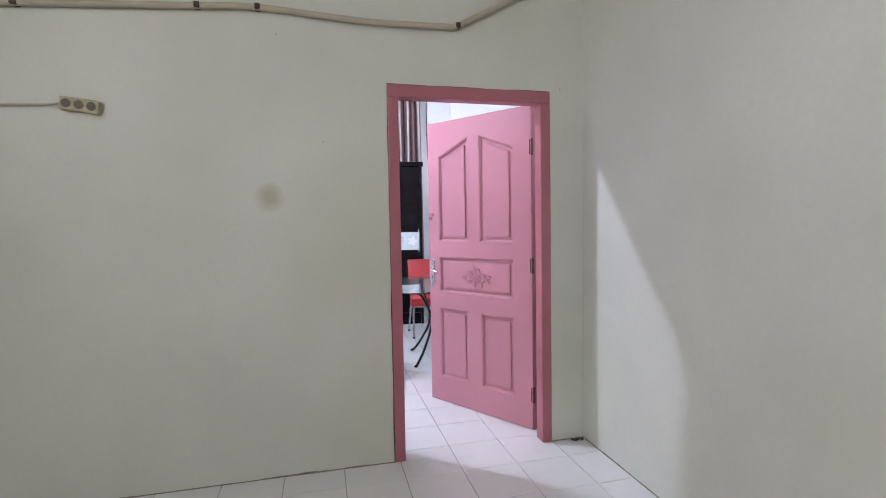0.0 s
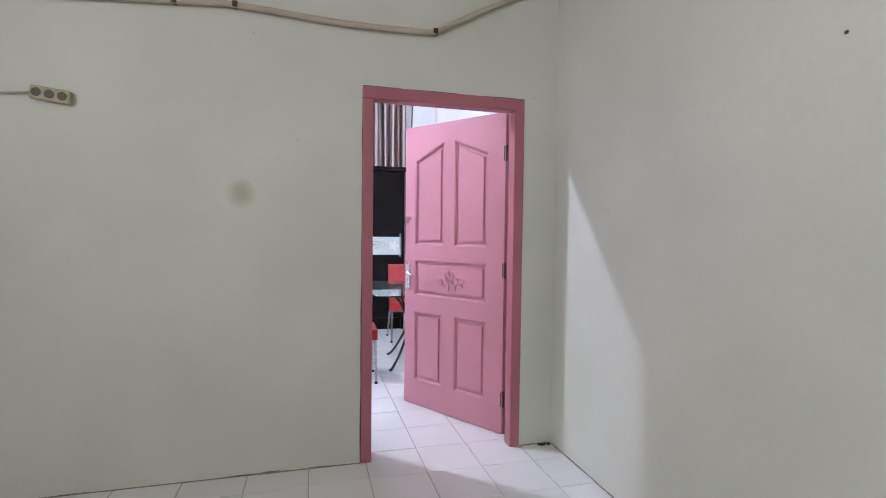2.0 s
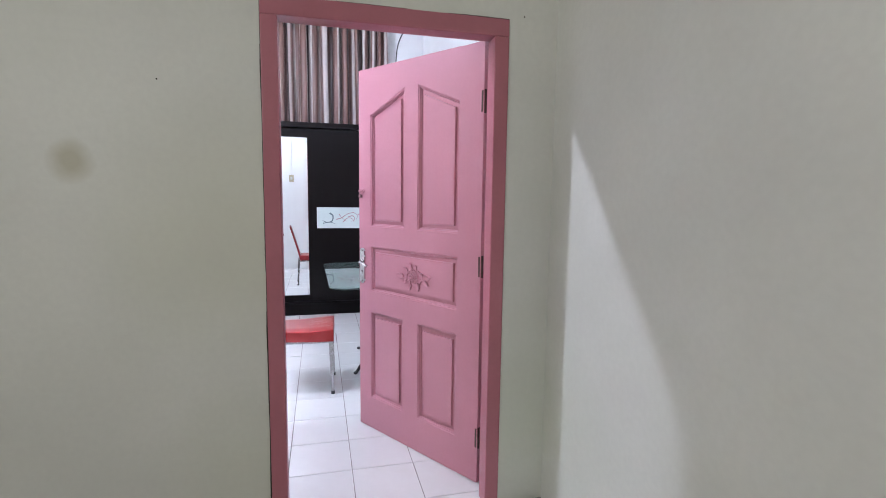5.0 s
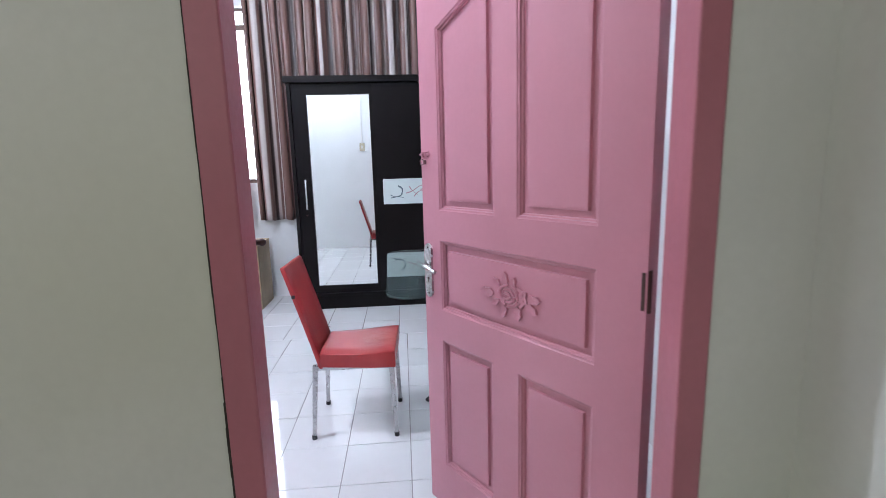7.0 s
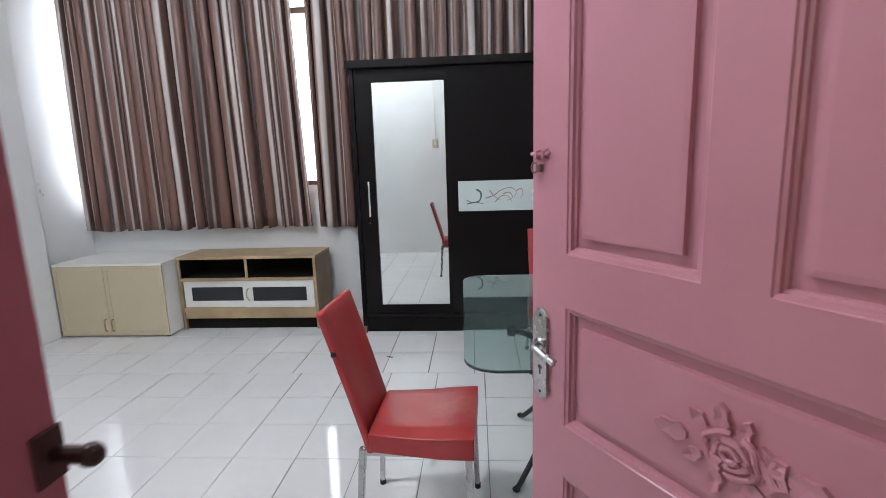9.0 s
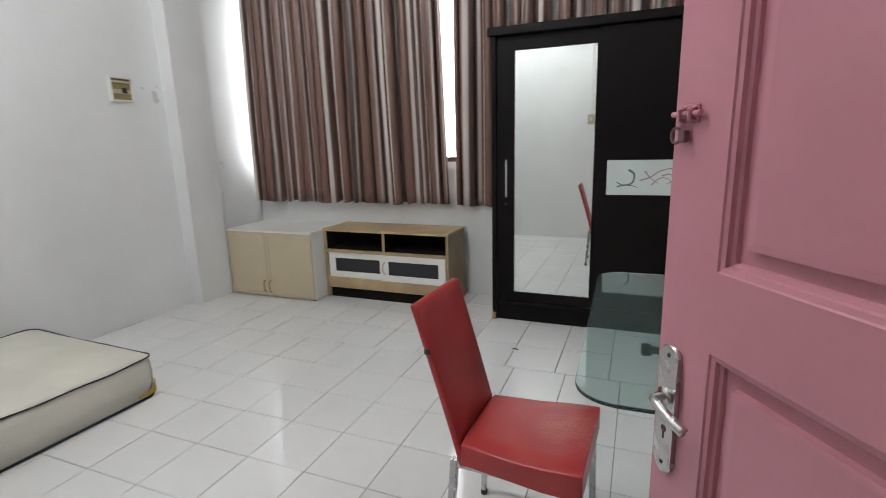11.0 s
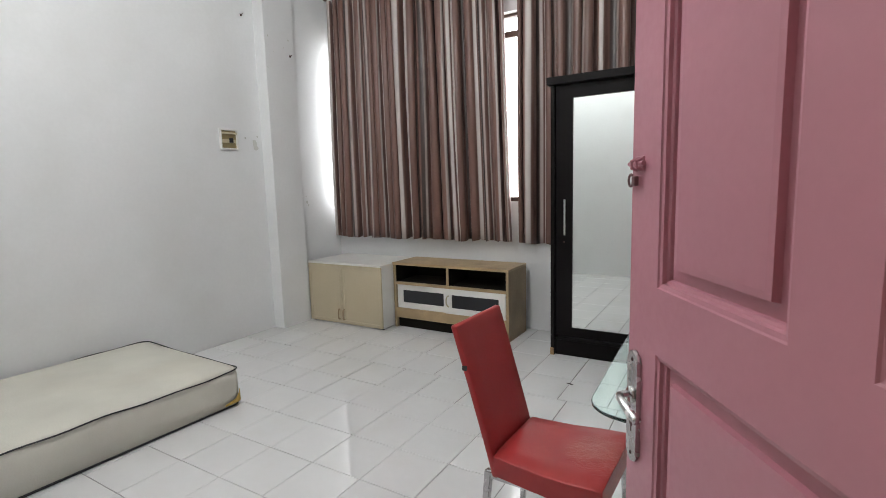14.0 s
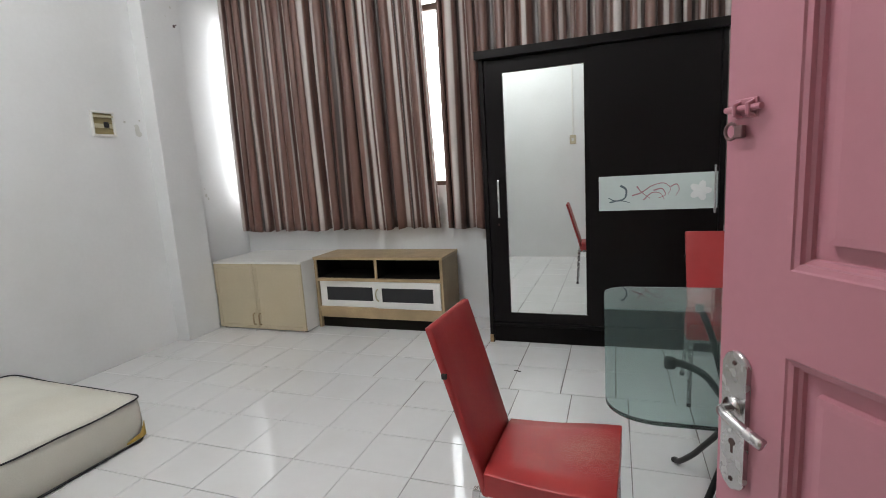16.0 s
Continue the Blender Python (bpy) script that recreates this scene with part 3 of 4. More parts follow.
# ---- curtains ----
def curtain(label, x_top, x_bot, z0, z1, y, folds, seed):
    """Pleated cloth: x_top and x_bot are the edges at the rod and at the hem."""
    r = random.Random(seed)
    cols, rows = folds * 10, 22
    widths = [r.uniform(0.55, 1.6) for _ in range(folds)]
    tot = sum(widths)
    deep = [r.uniform(0.45, 1.35) for _ in range(folds + 1)]
    lean = [r.uniform(-1, 1) for _ in range(folds + 1)]
    bm = bmesh.new()
    grid, us = [], []
    edge = [0]
    for w in widths:
        edge.append(edge[-1] + w / tot)
    for j in range(rows + 1):
        v = j / rows
        row = []
        for i in range(cols + 1):
            k = min(folds - 1, i // 10)
            f = i / 10 - k
            u = edge[k] + (edge[k + 1] - edge[k]) * f
            a0, a1 = x_bot[0] + (x_top[0] - x_bot[0]) * v, x_bot[1] + (x_top[1] - x_bot[1]) * v
            d = deep[k] + (deep[k + 1] - deep[k]) * f
            ln = lean[k] + (lean[k + 1] - lean[k]) * f
            amp = 0.056 * d * (0.8 + 0.2 * (1 - v))
            yy = y - amp * math.cos(math.tau * f) - 0.008 * math.sin(5 * v + k * 1.7)
            xx = a0 + (a1 - a0) * u + 0.020 * math.sin(2 * math.tau * f) * d + 0.014 * ln * math.sin(3.0 * v + k)
            zz = z0 + (z1 - z0) * v + (0.008 * math.cos(math.tau * f + k) * (1 - v) ** 4)
            row.append(bm.verts.new((xx, yy, zz)))
        grid.append(row)
    lay = bm.loops.layers.uv.new("cloth")
    for j in range(rows):
        for i in range(cols):
            f = bm.faces.new((grid[j][i], grid[j][i + 1], grid[j + 1][i + 1], grid[j + 1][i]))
            for lp, (a, c) in zip(f.loops, ((i, j), (i + 1, j), (i + 1, j + 1), (i, j + 1))):
                lp[lay].uv = (a / 10 + 0.24 * math.sin(a * 0.043 + seed) + 0.22 * math.sin(a * 0.17 + 2.0 * seed), c / rows)
    ob = thing("curtain", label, "curtain", group="window curtains")
    cl = part("cloth", bm, CURTAIN, ob, smooth=True)
    so = cl.modifiers.new("thickness", "SOLIDIFY")
    so.thickness = 0.003
    hem = bmesh.new()
    tube(hem, [(x_bot[0], y, z0 + 0.004), (x_bot[0] + 0.02, y, z0 + 0.004)], 0.004, 6)
    part("hem_weight", hem, CURTAIN, ob)
    return ob


curtain("long brown and grey striped pleated curtain over the window", (-3.16, -1.195), (-3.185, -1.12), 0.817, 3.265, 4.085, 20, 3)
curtain("brown and grey striped pleated curtain hanging behind the wardrobe", (-1.07, 1.0), (-1.065, 1.0), 0.805, 3.27, 4.115, 18, 8)
rod = thing("curtain_rod", "dark metal curtain rod with ball ends above the window", "curtain rod")
b = bmesh.new()
tube(b, [(-3.20, 4.08, 3.30), (1.04, 4.08, 3.30)], 0.012, 12)
part("rod", b, BROWN_FRAME, rod)
for x in (-3.21, 1.05):
    part("finial", ball(bmesh.new(), (x, 4.08, 3.30), (0.024, 0.022, 0.022)), BROWN_FRAME, rod, smooth=True)
for x in (-3.05, -1.1, 0.95):
    b = bmesh.new()
    box(b, x - 0.012, 4.075, 3.305, x + 0.012, 4.2, 3.325, bevel=0.002)
    part("bracket", b, BROWN_FRAME, rod)

# ---- wardrobe ----
ward = thing("wardrobe", "black-brown sliding wardrobe with a long mirror and a printed glass strip", "wardrobe")
WF, WB = 3.63, 4.04
part("side_panel", one_box(-0.625, WF - 0.02, 0.0, -0.595, WB, 2.03, bevel=0.002), WENGE, ward)
part("side_panel", one_box(0.875, WF - 0.02, 0.0, 0.905, WB, 2.03, bevel=0.002), WENGE, ward)
part("top_panel", one_box(-0.645, WF - 0.055, 2.03, 0.925, WB, 2.085, bevel=0.004, seg=2), WENGE, ward, "overhanging black top")
part("back_panel", one_box(-0.595, WB - 0.01, 0.02, 0.875, WB, 2.03), WENGE, ward)
part("plinth", one_box(-0.595, WF + 0.01, 0.0, 0.875, WF + 0.03, 0.125, bevel=0.002), WENGE, ward)
part("bottom_rail", one_box(-0.595, WF - 0.01, 0.125, 0.875, WF + 0.05, 0.15, bevel=0.002), WENGE, ward)
ld = bmesh.new()
for a in ((-0.592, 0.155, -0.468, 2.025), (0.082, 0.155, 0.125, 2.025), (-0.468, 0.155, 0.082, 0.225), (-0.468, 1.937, 0.082, 2.025)):
    box(ld, a[0], WF + 0.004, a[1], a[2], WF + 0.03, a[3])
ld = part("sliding_door", ld, WENGE, ward)
mr = bmesh.new()
box(mr, -0.464, WF - 0.001, 0.228, 0.079, WF + 0.012, 1.933, bevel=0.003)
part("mirror", mr, MIRROR, ld, "tall mirror with bright edge")
hd = bmesh.new()
box(hd, -0.530, WF - 0.008, 0.935, -0.514, WF + 0.006, 1.205, bevel=0.003, seg=2)
part("handle", hd, CHROME, ld, "slim chrome handle")
lk = bmesh.new()
tube(lk, [(-0.528, WF + 0.006, 0.885), (-0.528, WF - 0.002, 0.885)], 0.008, 12)
part("lock", lk, PEWTER, ld)
rd = part("sliding_door", one_box(0.105, WF - 0.016, 0.155, 0.873, WF + 0.003, 2.025, bevel=0.002), WENGE, ward)
part("glass_strip", one_box(0.165, WF - 0.021, 0.965, 0.868, WF - 0.0155, 1.192, bevel=0.001), FROST, rd, "frosted glass strip with a printed flower scroll")


def scroll(pts, r, mat, name):
    b = bmesh.new()
    tube(b, [(x, WF - 0.0215, z) for x, y, z in smooth_line([(x, 0, z) for x, z in pts], 6)], r, 6, r * 0.35)
    for v in b.verts:
        v.co.y = WF - 0.0215 + (v.co.y - WF + 0.0215) * 0.1
    part(name, b, mat, rd)


scroll([(0.30, 1.13), (0.335, 1.10), (0.325, 1.045), (0.27, 1.03), (0.225, 1.05)], 0.009, PRINT_DARK, "scroll_print")
scroll([(0.23, 1.02), (0.30, 1.03), (0.36, 1.015)], 0.0055, PRINT_DARK, "scroll_print")
scroll([(0.37, 1.06), (0.43, 1.08), (0.49, 1.12), (0.56, 1.135), (0.60, 1.10), (0.585, 1.06)], 0.0055, PRINT_PINK, "scroll_print")
scroll([(0.40, 1.12), (0.43, 1.08), (0.48, 1.04)], 0.0055, PRINT_PINK, "scroll_print")
scroll([(0.44, 1.03), (0.49, 1.075), (0.54, 1.07), (0.565, 1.03)], 0.005, PRINT_PINK, "scroll_print")
scroll([(0.60, 1.11), (0.635, 1.125), (0.65, 1.09), (0.63, 1.05)], 0.005, PRINT_PINK, "scroll_print")
scroll([(0.50, 1.09), (0.55, 1.10), (0.57, 1.06), (0.53, 1.04)], 0.0055, PRINT_PINK, "scroll_print")
for k in range(5):
    a = k * 72
    b = ball(bmesh.new(), (0.77 + 0.032 * math.cos(radians(a)), WF - 0.021, 1.078 + 0.032 * math.sin(radians(a))), (0.034, 0.0012, 0.022), (0, -a, 0))
    part("flower_print", b, PRINT_WHITE, rd)
part("handle", one_box(0.846, WF - 0.034, 0.935, 0.858, WF - 0.021, 1.235, bevel=0.003), CHROME, rd, "slim chrome handle")
chip = bmesh.new()
box(chip, -0.627, WF - 0.0225, 0.0, -0.598, WF - 0.018, 0.058, bevel=0.002)
part("chipped_corner", chip, RAWBOARD, ward, "bare chipboard where the veneer has come off")

# ---- television bench ----
tv = thing("tv_bench", "oak-look television bench with white sliding doors and dark inserts", "tv bench")
X0, X1, Y0, Y1, H = -2.20, -1.02, 3.72, 4.12, 0.625
part("top", one_box(X0 - 0.004, Y0 - 0.006, H - 0.022, X1 + 0.004, Y1, H, bevel=0.002), OAK, tv)
part("side_panel", one_box(X0, Y0, 0.0, X0 + 0.024, Y1, H - 0.022, bevel=0.001), OAK_SIDE, tv)
part("side_panel", one_box(X1 - 0.024, Y0, 0.0, X1, Y1, H - 0.022, bevel=0.001), OAK_SIDE, tv)
part("shelf", one_box(X0 + 0.024, Y0 - 0.004, 0.418, X1 - 0.024, Y1 - 0.02, 0.44, bevel=0.001), OAK, tv)
part("divider", one_box(-1.622, Y0 + 0.006, 0.44, -1.600, Y1 - 0.02, H - 0.022), OAK, tv)
part("bottom_board", one_box(X0 + 0.024, Y0, 0.165, X1 - 0.024, Y1 - 0.02, 0.188, bevel=0.001), OAK, tv)
part("apron", one_box(X0 + 0.024, Y0 + 0.006, 0.095, X1 - 0.024, Y0 + 0.024, 0.165, bevel=0.001), OAK, tv)
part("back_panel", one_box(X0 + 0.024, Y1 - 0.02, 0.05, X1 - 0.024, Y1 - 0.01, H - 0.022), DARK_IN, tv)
# black board added behind the apron to close the space below
part("dark_plinth", one_box(X0 + 0.024, Y0 + 0.035, 0.0, X1 - 0.024, Y0 + 0.05, 0.165), DARK_IN, tv, "black board set back under the bench")
# thin near-black sheets added over the oak, so the compartments come out black
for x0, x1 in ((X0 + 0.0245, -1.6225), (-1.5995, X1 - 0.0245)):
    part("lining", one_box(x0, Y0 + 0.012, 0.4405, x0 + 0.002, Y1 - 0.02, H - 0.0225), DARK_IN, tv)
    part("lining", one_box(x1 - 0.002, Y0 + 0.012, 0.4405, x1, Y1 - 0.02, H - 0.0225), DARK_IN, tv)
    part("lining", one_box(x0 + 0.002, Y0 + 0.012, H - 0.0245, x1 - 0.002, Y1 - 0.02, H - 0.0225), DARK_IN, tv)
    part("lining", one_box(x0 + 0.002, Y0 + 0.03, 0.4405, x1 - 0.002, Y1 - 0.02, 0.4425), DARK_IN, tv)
for x0, x1, y in ((X0 + 0.03, -1.60, Y0 + 0.020), (-1.632, X1 - 0.03, Y0 + 0.002)):
    d = bmesh.new()
    for a in ((x0, 0.19, x0 + 0.062, 0.414), (x1 - 0.062, 0.19, x1, 0.414), (x0 + 0.062, 0.19, x1 - 0.062, 0.243), (x0 + 0.062, 0.363, x1 - 0.062, 0.414)):
        box(d, a[0], y, a[1], a[2], y + 0.014, a[3])
    d = part("sliding_door", d, LACQUER, tv, "white sliding door with a dark insert")
    part("insert", one_box(x0 + 0.063, y + 0.005, 0.244, x1 - 0.063, y + 0.009, 0.362), BLACK, d, "black insert")
    if x0 > -1.7:
        g = bmesh.new()
        tube(g, [(x0 + 0.035 + 0.028 * math.cos(radians(a)), y - 0.004, 0.303 + 0.05 * math.sin(radians(a))) for a in range(90, 275, 18)], 0.006, 8)
        part("grip", g, IVORY, d, "curved finger grip")

# ---- low beige cupboard ----
cb = thing("low_cupboard", "low cupboard with beige doors and a white top and side", "cupboard")
X0, X1, Y0, Y1, H = -3.14, -2.215, 3.545, 4.14, 0.615
part("body", one_box(X0, Y0 + 0.018, 0.012, X1, Y1, H - 0.018), LACQUER, cb)
part("top", one_box(X0, Y0, H - 0.018, X1 + 0.003, Y1, H, bevel=0.002), LACQUER, cb)
mid = -2.71
for x0, x1 in ((X0 + 0.002, mid - 0.002), (mid + 0.002, X1 - 0.002)):
    d = one_box(x0, Y0, 0.014, x1, Y0 + 0.017, H - 0.02, bevel=0.0015)
    fs = [f for f in d.faces if f.calc_center_median().y < Y0 + 0.001 and f.calc_area() > 0.05]
    bmesh.ops.inset_region(d, faces=fs, thickness=0.04)
    bmesh.ops.inset_region(d, faces=fs, thickness=0.006, depth=-0.004)
    d = part("door", d, BEIGE, cb)
    k = bmesh.new()
    xs = mid - 0.03 if x0 < mid - 0.1 else mid + 0.03
    tube(k, smooth_line([(xs, Y0, 0.055), (xs, Y0 - 0.02, 0.062), (xs, Y0 - 0.024, 0.105), (xs, Y0 - 0.02, 0.148), (xs, Y0, 0.155)], 4), 0.006, 8)
    part("handle", k, OAK_SIDE, d, "small worn bow handle", smooth=True)
for x in (X0 + 0.03, X1 - 0.03):
    f = bmesh.new()
    tube(f, [(x, Y0 + 0.04, 0.0), (x, Y0 + 0.04, 0.014)], 0.018, 10)
    part("foot", f, RUBBER, cb)

# ---- mattress ----
mat = thing("mattress", "thin cream cloth mattress with black piping; along the floor a painted shade line lying on the floor", "mattress", pose(-2.66, 1.055, 0, 0, 0, -2.0))
MW, ML, MH = 1.13, 1.72, 0.245


def pillow_outline(z, grow):
    pts = rounded(MW + grow, ML + grow, 0.06, 6)
    return [(x, y, z) for x, y in pts]


bm = bmesh.new()
levels = ((0.002, -0.03), (0.012, -0.004), (0.10, 0.012), (0.18, 0.010), (0.228, 0.0), (0.240, -0.03), (0.254, -0.11), (0.266, -0.26), (0.272, -0.60))
rings = []
for z, g in levels:
    rings.append([bm.verts.new((x, y, zz + (0.004 * math.sin(9 * y) if 0.05 < z < 0.22 else 0.003 * math.sin(7 * x + 4 * y)))) for x, y, zz in pillow_outline(z, g)])
n = len(rings[0])
for r0, r1 in zip(rings, rings[1:]):
    for k in range(n):
        bm.faces.new((r0[k], r0[(k + 1) % n], r1[(k + 1) % n], r1[k]))
bm.faces.new(rings[0])
bm.faces.new(rings[-1])
part("body", bm, FABRIC, mat, smooth=True)
# piping on top; the lower black tube stands in for shade at the floor
for z, g, r, nm in ((0.231, 0.010, 0.0042, "top_piping"), (0.009, -0.004, 0.0065, "bottom_piping")):
    b = bmesh.new()
    line = pillow_outline(z, g)
    fine = []
    for p, q in zip(line, line[1:] + line[:1]):
        steps = max(1, int(math.dist(p, q) / 0.05))
        fine += [(p[0] + (q[0] - p[0]) * k / steps, p[1] + (q[1] - p[1]) * k / steps, p[2]) for k in range(steps)]
    sway = 0.006 if z > 0.1 else 0.0
    line = [(x + sway * 0.6 * math.sin(13 * y + 2), y + sway * 0.6 * math.sin(11 * x), zz + sway * (math.sin(5.3 * y + 3 * x) + 0.6 * math.sin(17 * y))) for x, y, zz in fine]
    tube(b, line + line[:2], r, 8)
    part(nm, b, PIPING_AND_SHADE, mat, "black piping; along the floor a painted shade line", smooth=True)
b = bmesh.new()
cx, cy = MW / 2, ML / 2
pts = [(x, y) for x, y in rounded(MW + 0.024, ML + 0.024, 0.06, 6)[:7]]
pts = [(cx + 0.012, cy - 0.12)] + pts + [(cx - 0.10, cy + 0.012)]
lo = [b.verts.new((x, y, 0.026)) for x, y in pts]
hi = [b.verts.new((x, y, 0.03 + 0.07 * max(0.05, 1 - abs(i - 4) / 4.4))) for i, (x, y) in enumerate(pts)]
for i in range(len(pts) - 1):
    b.faces.new((lo[i], lo[i + 1], hi[i + 1], hi[i]))
pt = part("corner_patch", b, PATCH, mat, "yellowed corner patch")
pt.modifiers.new("thickness", "SOLIDIFY").thickness = 0.002


# ---- chairs: the seat faces +x, the origin is on the floor under the seat ----
def make_chair(label, m):
    ch = thing("dining_chair", label, "chair", m, group="chairs at the glass table")
    s = bmesh.new()
    box(s, -0.158, -0.195, 0.365, 0.205, 0.195, 0.435)
    bmesh.ops.subdivide_edges(s, edges=s.edges[:], cuts=21, use_grid_fill=True)
    for v in s.verts:
        if v.co.z > 0.43:
            e = min(0.205 - abs(v.co.x), 0.195 - abs(v.co.y))
            v.co.z += 0.010 * min(1, e / 0.06) - 0.003 * max(0, 1 - ((v.co.x + 0.02) / 0.18) ** 2) + 0.010 * max(0, v.co.x / 0.205)
            worn = max(0.0, min(1.0, (v.co.x - 0.0) / 0.1)) * max(0.0, 1 - abs(v.co.y + 0.02) / 0.17)
            v.co.z += 0.009 * worn * (abs(noise.noise((v.co.x * 22 + v.co.y * 14, v.co.y * 40, 1.3))) - 0.25)
        v.co.y *= 0.82 + 0.18 * min(1, (v.co.x + 0.205) / 0.30)
    seat = part("seat", s, RED_WORN, ch, "worn red leatherette seat", smooth=True)
    bv = seat.modifiers.new("soft edge", "BEVEL")
    bv.width, bv.segments, bv.limit_method, bv.angle_limit = 0.014, 3, "ANGLE", radians(50)
    bk = bmesh.new()
    for i in range(11):
        v = i / 10
        z = 0.352 + 0.508 * v
        xx = -0.142 - 0.150 * v ** 1.06
        half = 0.158 + 0.009 * v
        th = 0.027 - 0.004 * v
        for y in (-half, -half * 0.5, 0, half * 0.5, half):
            bow = 0.006 * (1 - (y / half) ** 2)
            bk.verts.new((xx - bow, y, z))
            bk.verts.new((xx - th, y, z))
    bk.verts.ensure_lookup_table()
    g = lambda i, j, s_: bk.verts[i * 10 + j * 2 + s_]
    for i in range(10):
        for j in range(4):
            for s_ in (0, 1):
                bk.faces.new((g(i, j, s_), g(i, j + 1, s_), g(i + 1, j + 1, s_), g(i + 1, j, s_)))
        for j in (0, 4):
            bk.faces.new((g(i, j, 0), g(i + 1, j, 0), g(i + 1, j, 1), g(i, j, 1)))
    for i in (0, 10):
        for j in range(4):
            bk.faces.new((g(i, j, 0), g(i, j + 1, 0), g(i, j + 1, 1), g(i, j, 1)))
    back = part("backrest", bk, RED, ch, "tall red leatherette backrest", smooth=True)
    bv = back.modifiers.new("soft edge", "BEVEL")
    bv.width, bv.segments, bv.limit_method, bv.angle_limit = 0.008, 2, "ANGLE", radians(50)
    tab = bmesh.new()
    box(tab, -0.268, -0.172, 0.712, -0.252, -0.162, 0.728, bevel=0.002)
    part("strap_end", tab, RUBBER, back, "black strap end")
    for x, y, dx in ((0.185, -0.172, 0.0), (0.185, 0.172, 0.0), (-0.185, -0.146, -0.022), (-0.185, 0.146, -0.022)):
        b = bmesh.new()
        top, bot = Vector((x, y, 0.37)), Vector((x + dx + (0.012 if x > 0 else 0), math.copysign(0.177, y), 0.012))
        for p, w in ((top, 0.0125), (bot, 0.0095)):
            for sx, sy in ((-1, -1), (1, -1), (1, 1), (-1, 1)):
                b.verts.new((p.x + sx * w, p.y + sy * w, p.z))
        b.verts.ensure_lookup_table()
        v = b.verts
        for k in range(4):
            b.faces.new((v[k], v[(k + 1) % 4], v[4 + (k + 1) % 4], v[4 + k]))
        b.faces.new(v[0:4])
        b.faces.new(v[4:8])
        bmesh.ops.bevel(b, geom=b.edges[:], offset=0.003, segments=2, affect="EDGES")
        leg = part("leg", b, STEEL, ch, "dull chrome leg")
        f = bmesh.new()
        tube(f, [(bot.x, bot.y, 0.0), (bot.x, bot.y, 0.02)], 0.0125, 10)
        part("rubber_foot", f, RUBBER, leg)
    r = bmesh.new()
    for a in ((-0.18, -0.156, 0.19, -0.144), (-0.18, 0.144, 0.19, 0.156), (0.176, -0.144, 0.19, 0.144), (-0.18, -0.144, -0.166, 0.144)):
        box(r, a[0], a[1], 0.345, a[2], a[3], 0.366, bevel=0.002)
    part("seat_frame", r, STEEL, ch)
    return ch


chair = make_chair("red leatherette dining chair on chrome legs, drawn out from the table", pose(0.075, 1.56, 0, 0, 0, -2.5))
chair2 = copy_thing(chair, pose(0.81, 3.02, 0, 0, 0, -92))
chair2["label"] = "red leatherette dining chair at the end of the glass table"

# ---- glass table ----
table = thing("glass_table", "rectangular glass dining table with rounded corners on black curved legs", "table", pose(0.634, 1.842, 0, 0, 0, 1.4))
TW, TL, TZ = 0.80, 1.20, 0.74
b = bmesh.new()
o2 = rounded(TW, TL, 0.10, 8)
lo = [b.verts.new((x, y, TZ - 0.010)) for x, y in o2]
hi = [b.verts.new((x, y, TZ)) for x, y in o2]
n = len(o2)
for k in range(n):
    b.faces.new((lo[k], lo[(k + 1) % n], hi[(k + 1) % n], hi[k]))
b.faces.new(lo)
b.faces.new(hi)
bmesh.ops.bevel(b, geom=[e for e in b.edges if abs(e.verts[0].co.z - e.verts[1].co.z) < 1e-5], offset=0.002, segments=1, affect="EDGES")
part("tabletop", b, TABLE_GLASS, table, "greenish clear glass top")
for sx in (-1, 1):
    for sy in (-1, 1):
        fx, fy = (-0.20 if sy < 0 else -0.115) if sx < 0 else (0.25 if sy < 0 else 0.30), -0.135 if sy < 0 else 0.46
        px, py = (-0.225 if sx < 0 else 0.24) if sy < 0 else sx * 0.10 + 0.045, -0.22 if sy < 0 else 0.34
        b = bmesh.new()
        cx, cy = 0.045 + sx * 0.03, 0.16 + sy * 0.04
        tube(b, smooth_line([(fx, fy, 0.012), (fx + (cx - fx) * 0.14, fy + (cy - fy) * 0.14, 0.034), (fx + (cx - fx) * 0.55, fy + (cy - fy) * 0.5, 0.15), (cx, cy, 0.36),
                             (cx + (px - cx) * 0.4, cy + (py - cy) * 0.4, 0.58), (cx + (px - cx) * 0.8, cy + (py - cy) * 0.8, 0.685), (px, py, 0.715)], 6), 0.0115, 10)
        leg = part("leg", b, BLACK_METAL, table, "curved black metal leg", smooth=True)
        f = bmesh.new()
        tube(f, [(px, py, 0.702), (px, py, TZ - 0.0102)], 0.015, 14)
        part("pad", f, RUBBER, leg)
        part("foot", ball(bmesh.new(), (fx, fy, 0.012), (0.017, 0.017, 0.012)), RUBBER, leg, smooth=True)
b = bmesh.new()
tube(b, [(0.045, 0.16, 0.335), (0.045, 0.16, 0.385)], 0.055, 16)
part("hub", b, BLACK_METAL, table)

# ---- fittings on the bedroom walls ----
fb = thing("fuse_box", "open yellowed fuse box with one breaker set in the wall", "fuse box", pose(LEFT2, 2.84, 1.785, 0, 0, 90))
b = bmesh.new()
for a in ((-0.09, -0.09, 0.09, -0.075), (-0.09, 0.075, 0.09, 0.09), (-0.09, -0.075, -0.075, 0.075), (0.075, -0.075, 0.09, 0.075)):
    box(b, a[0], -0.022, a[1], a[2], 0.0, a[3], bevel=0.002)
part("frame", b, LACQUER, fb)
part("backing", one_box(-0.075, -0.006, -0.075, 0.075, 0.0, 0.075), IVORY_DARK, fb)
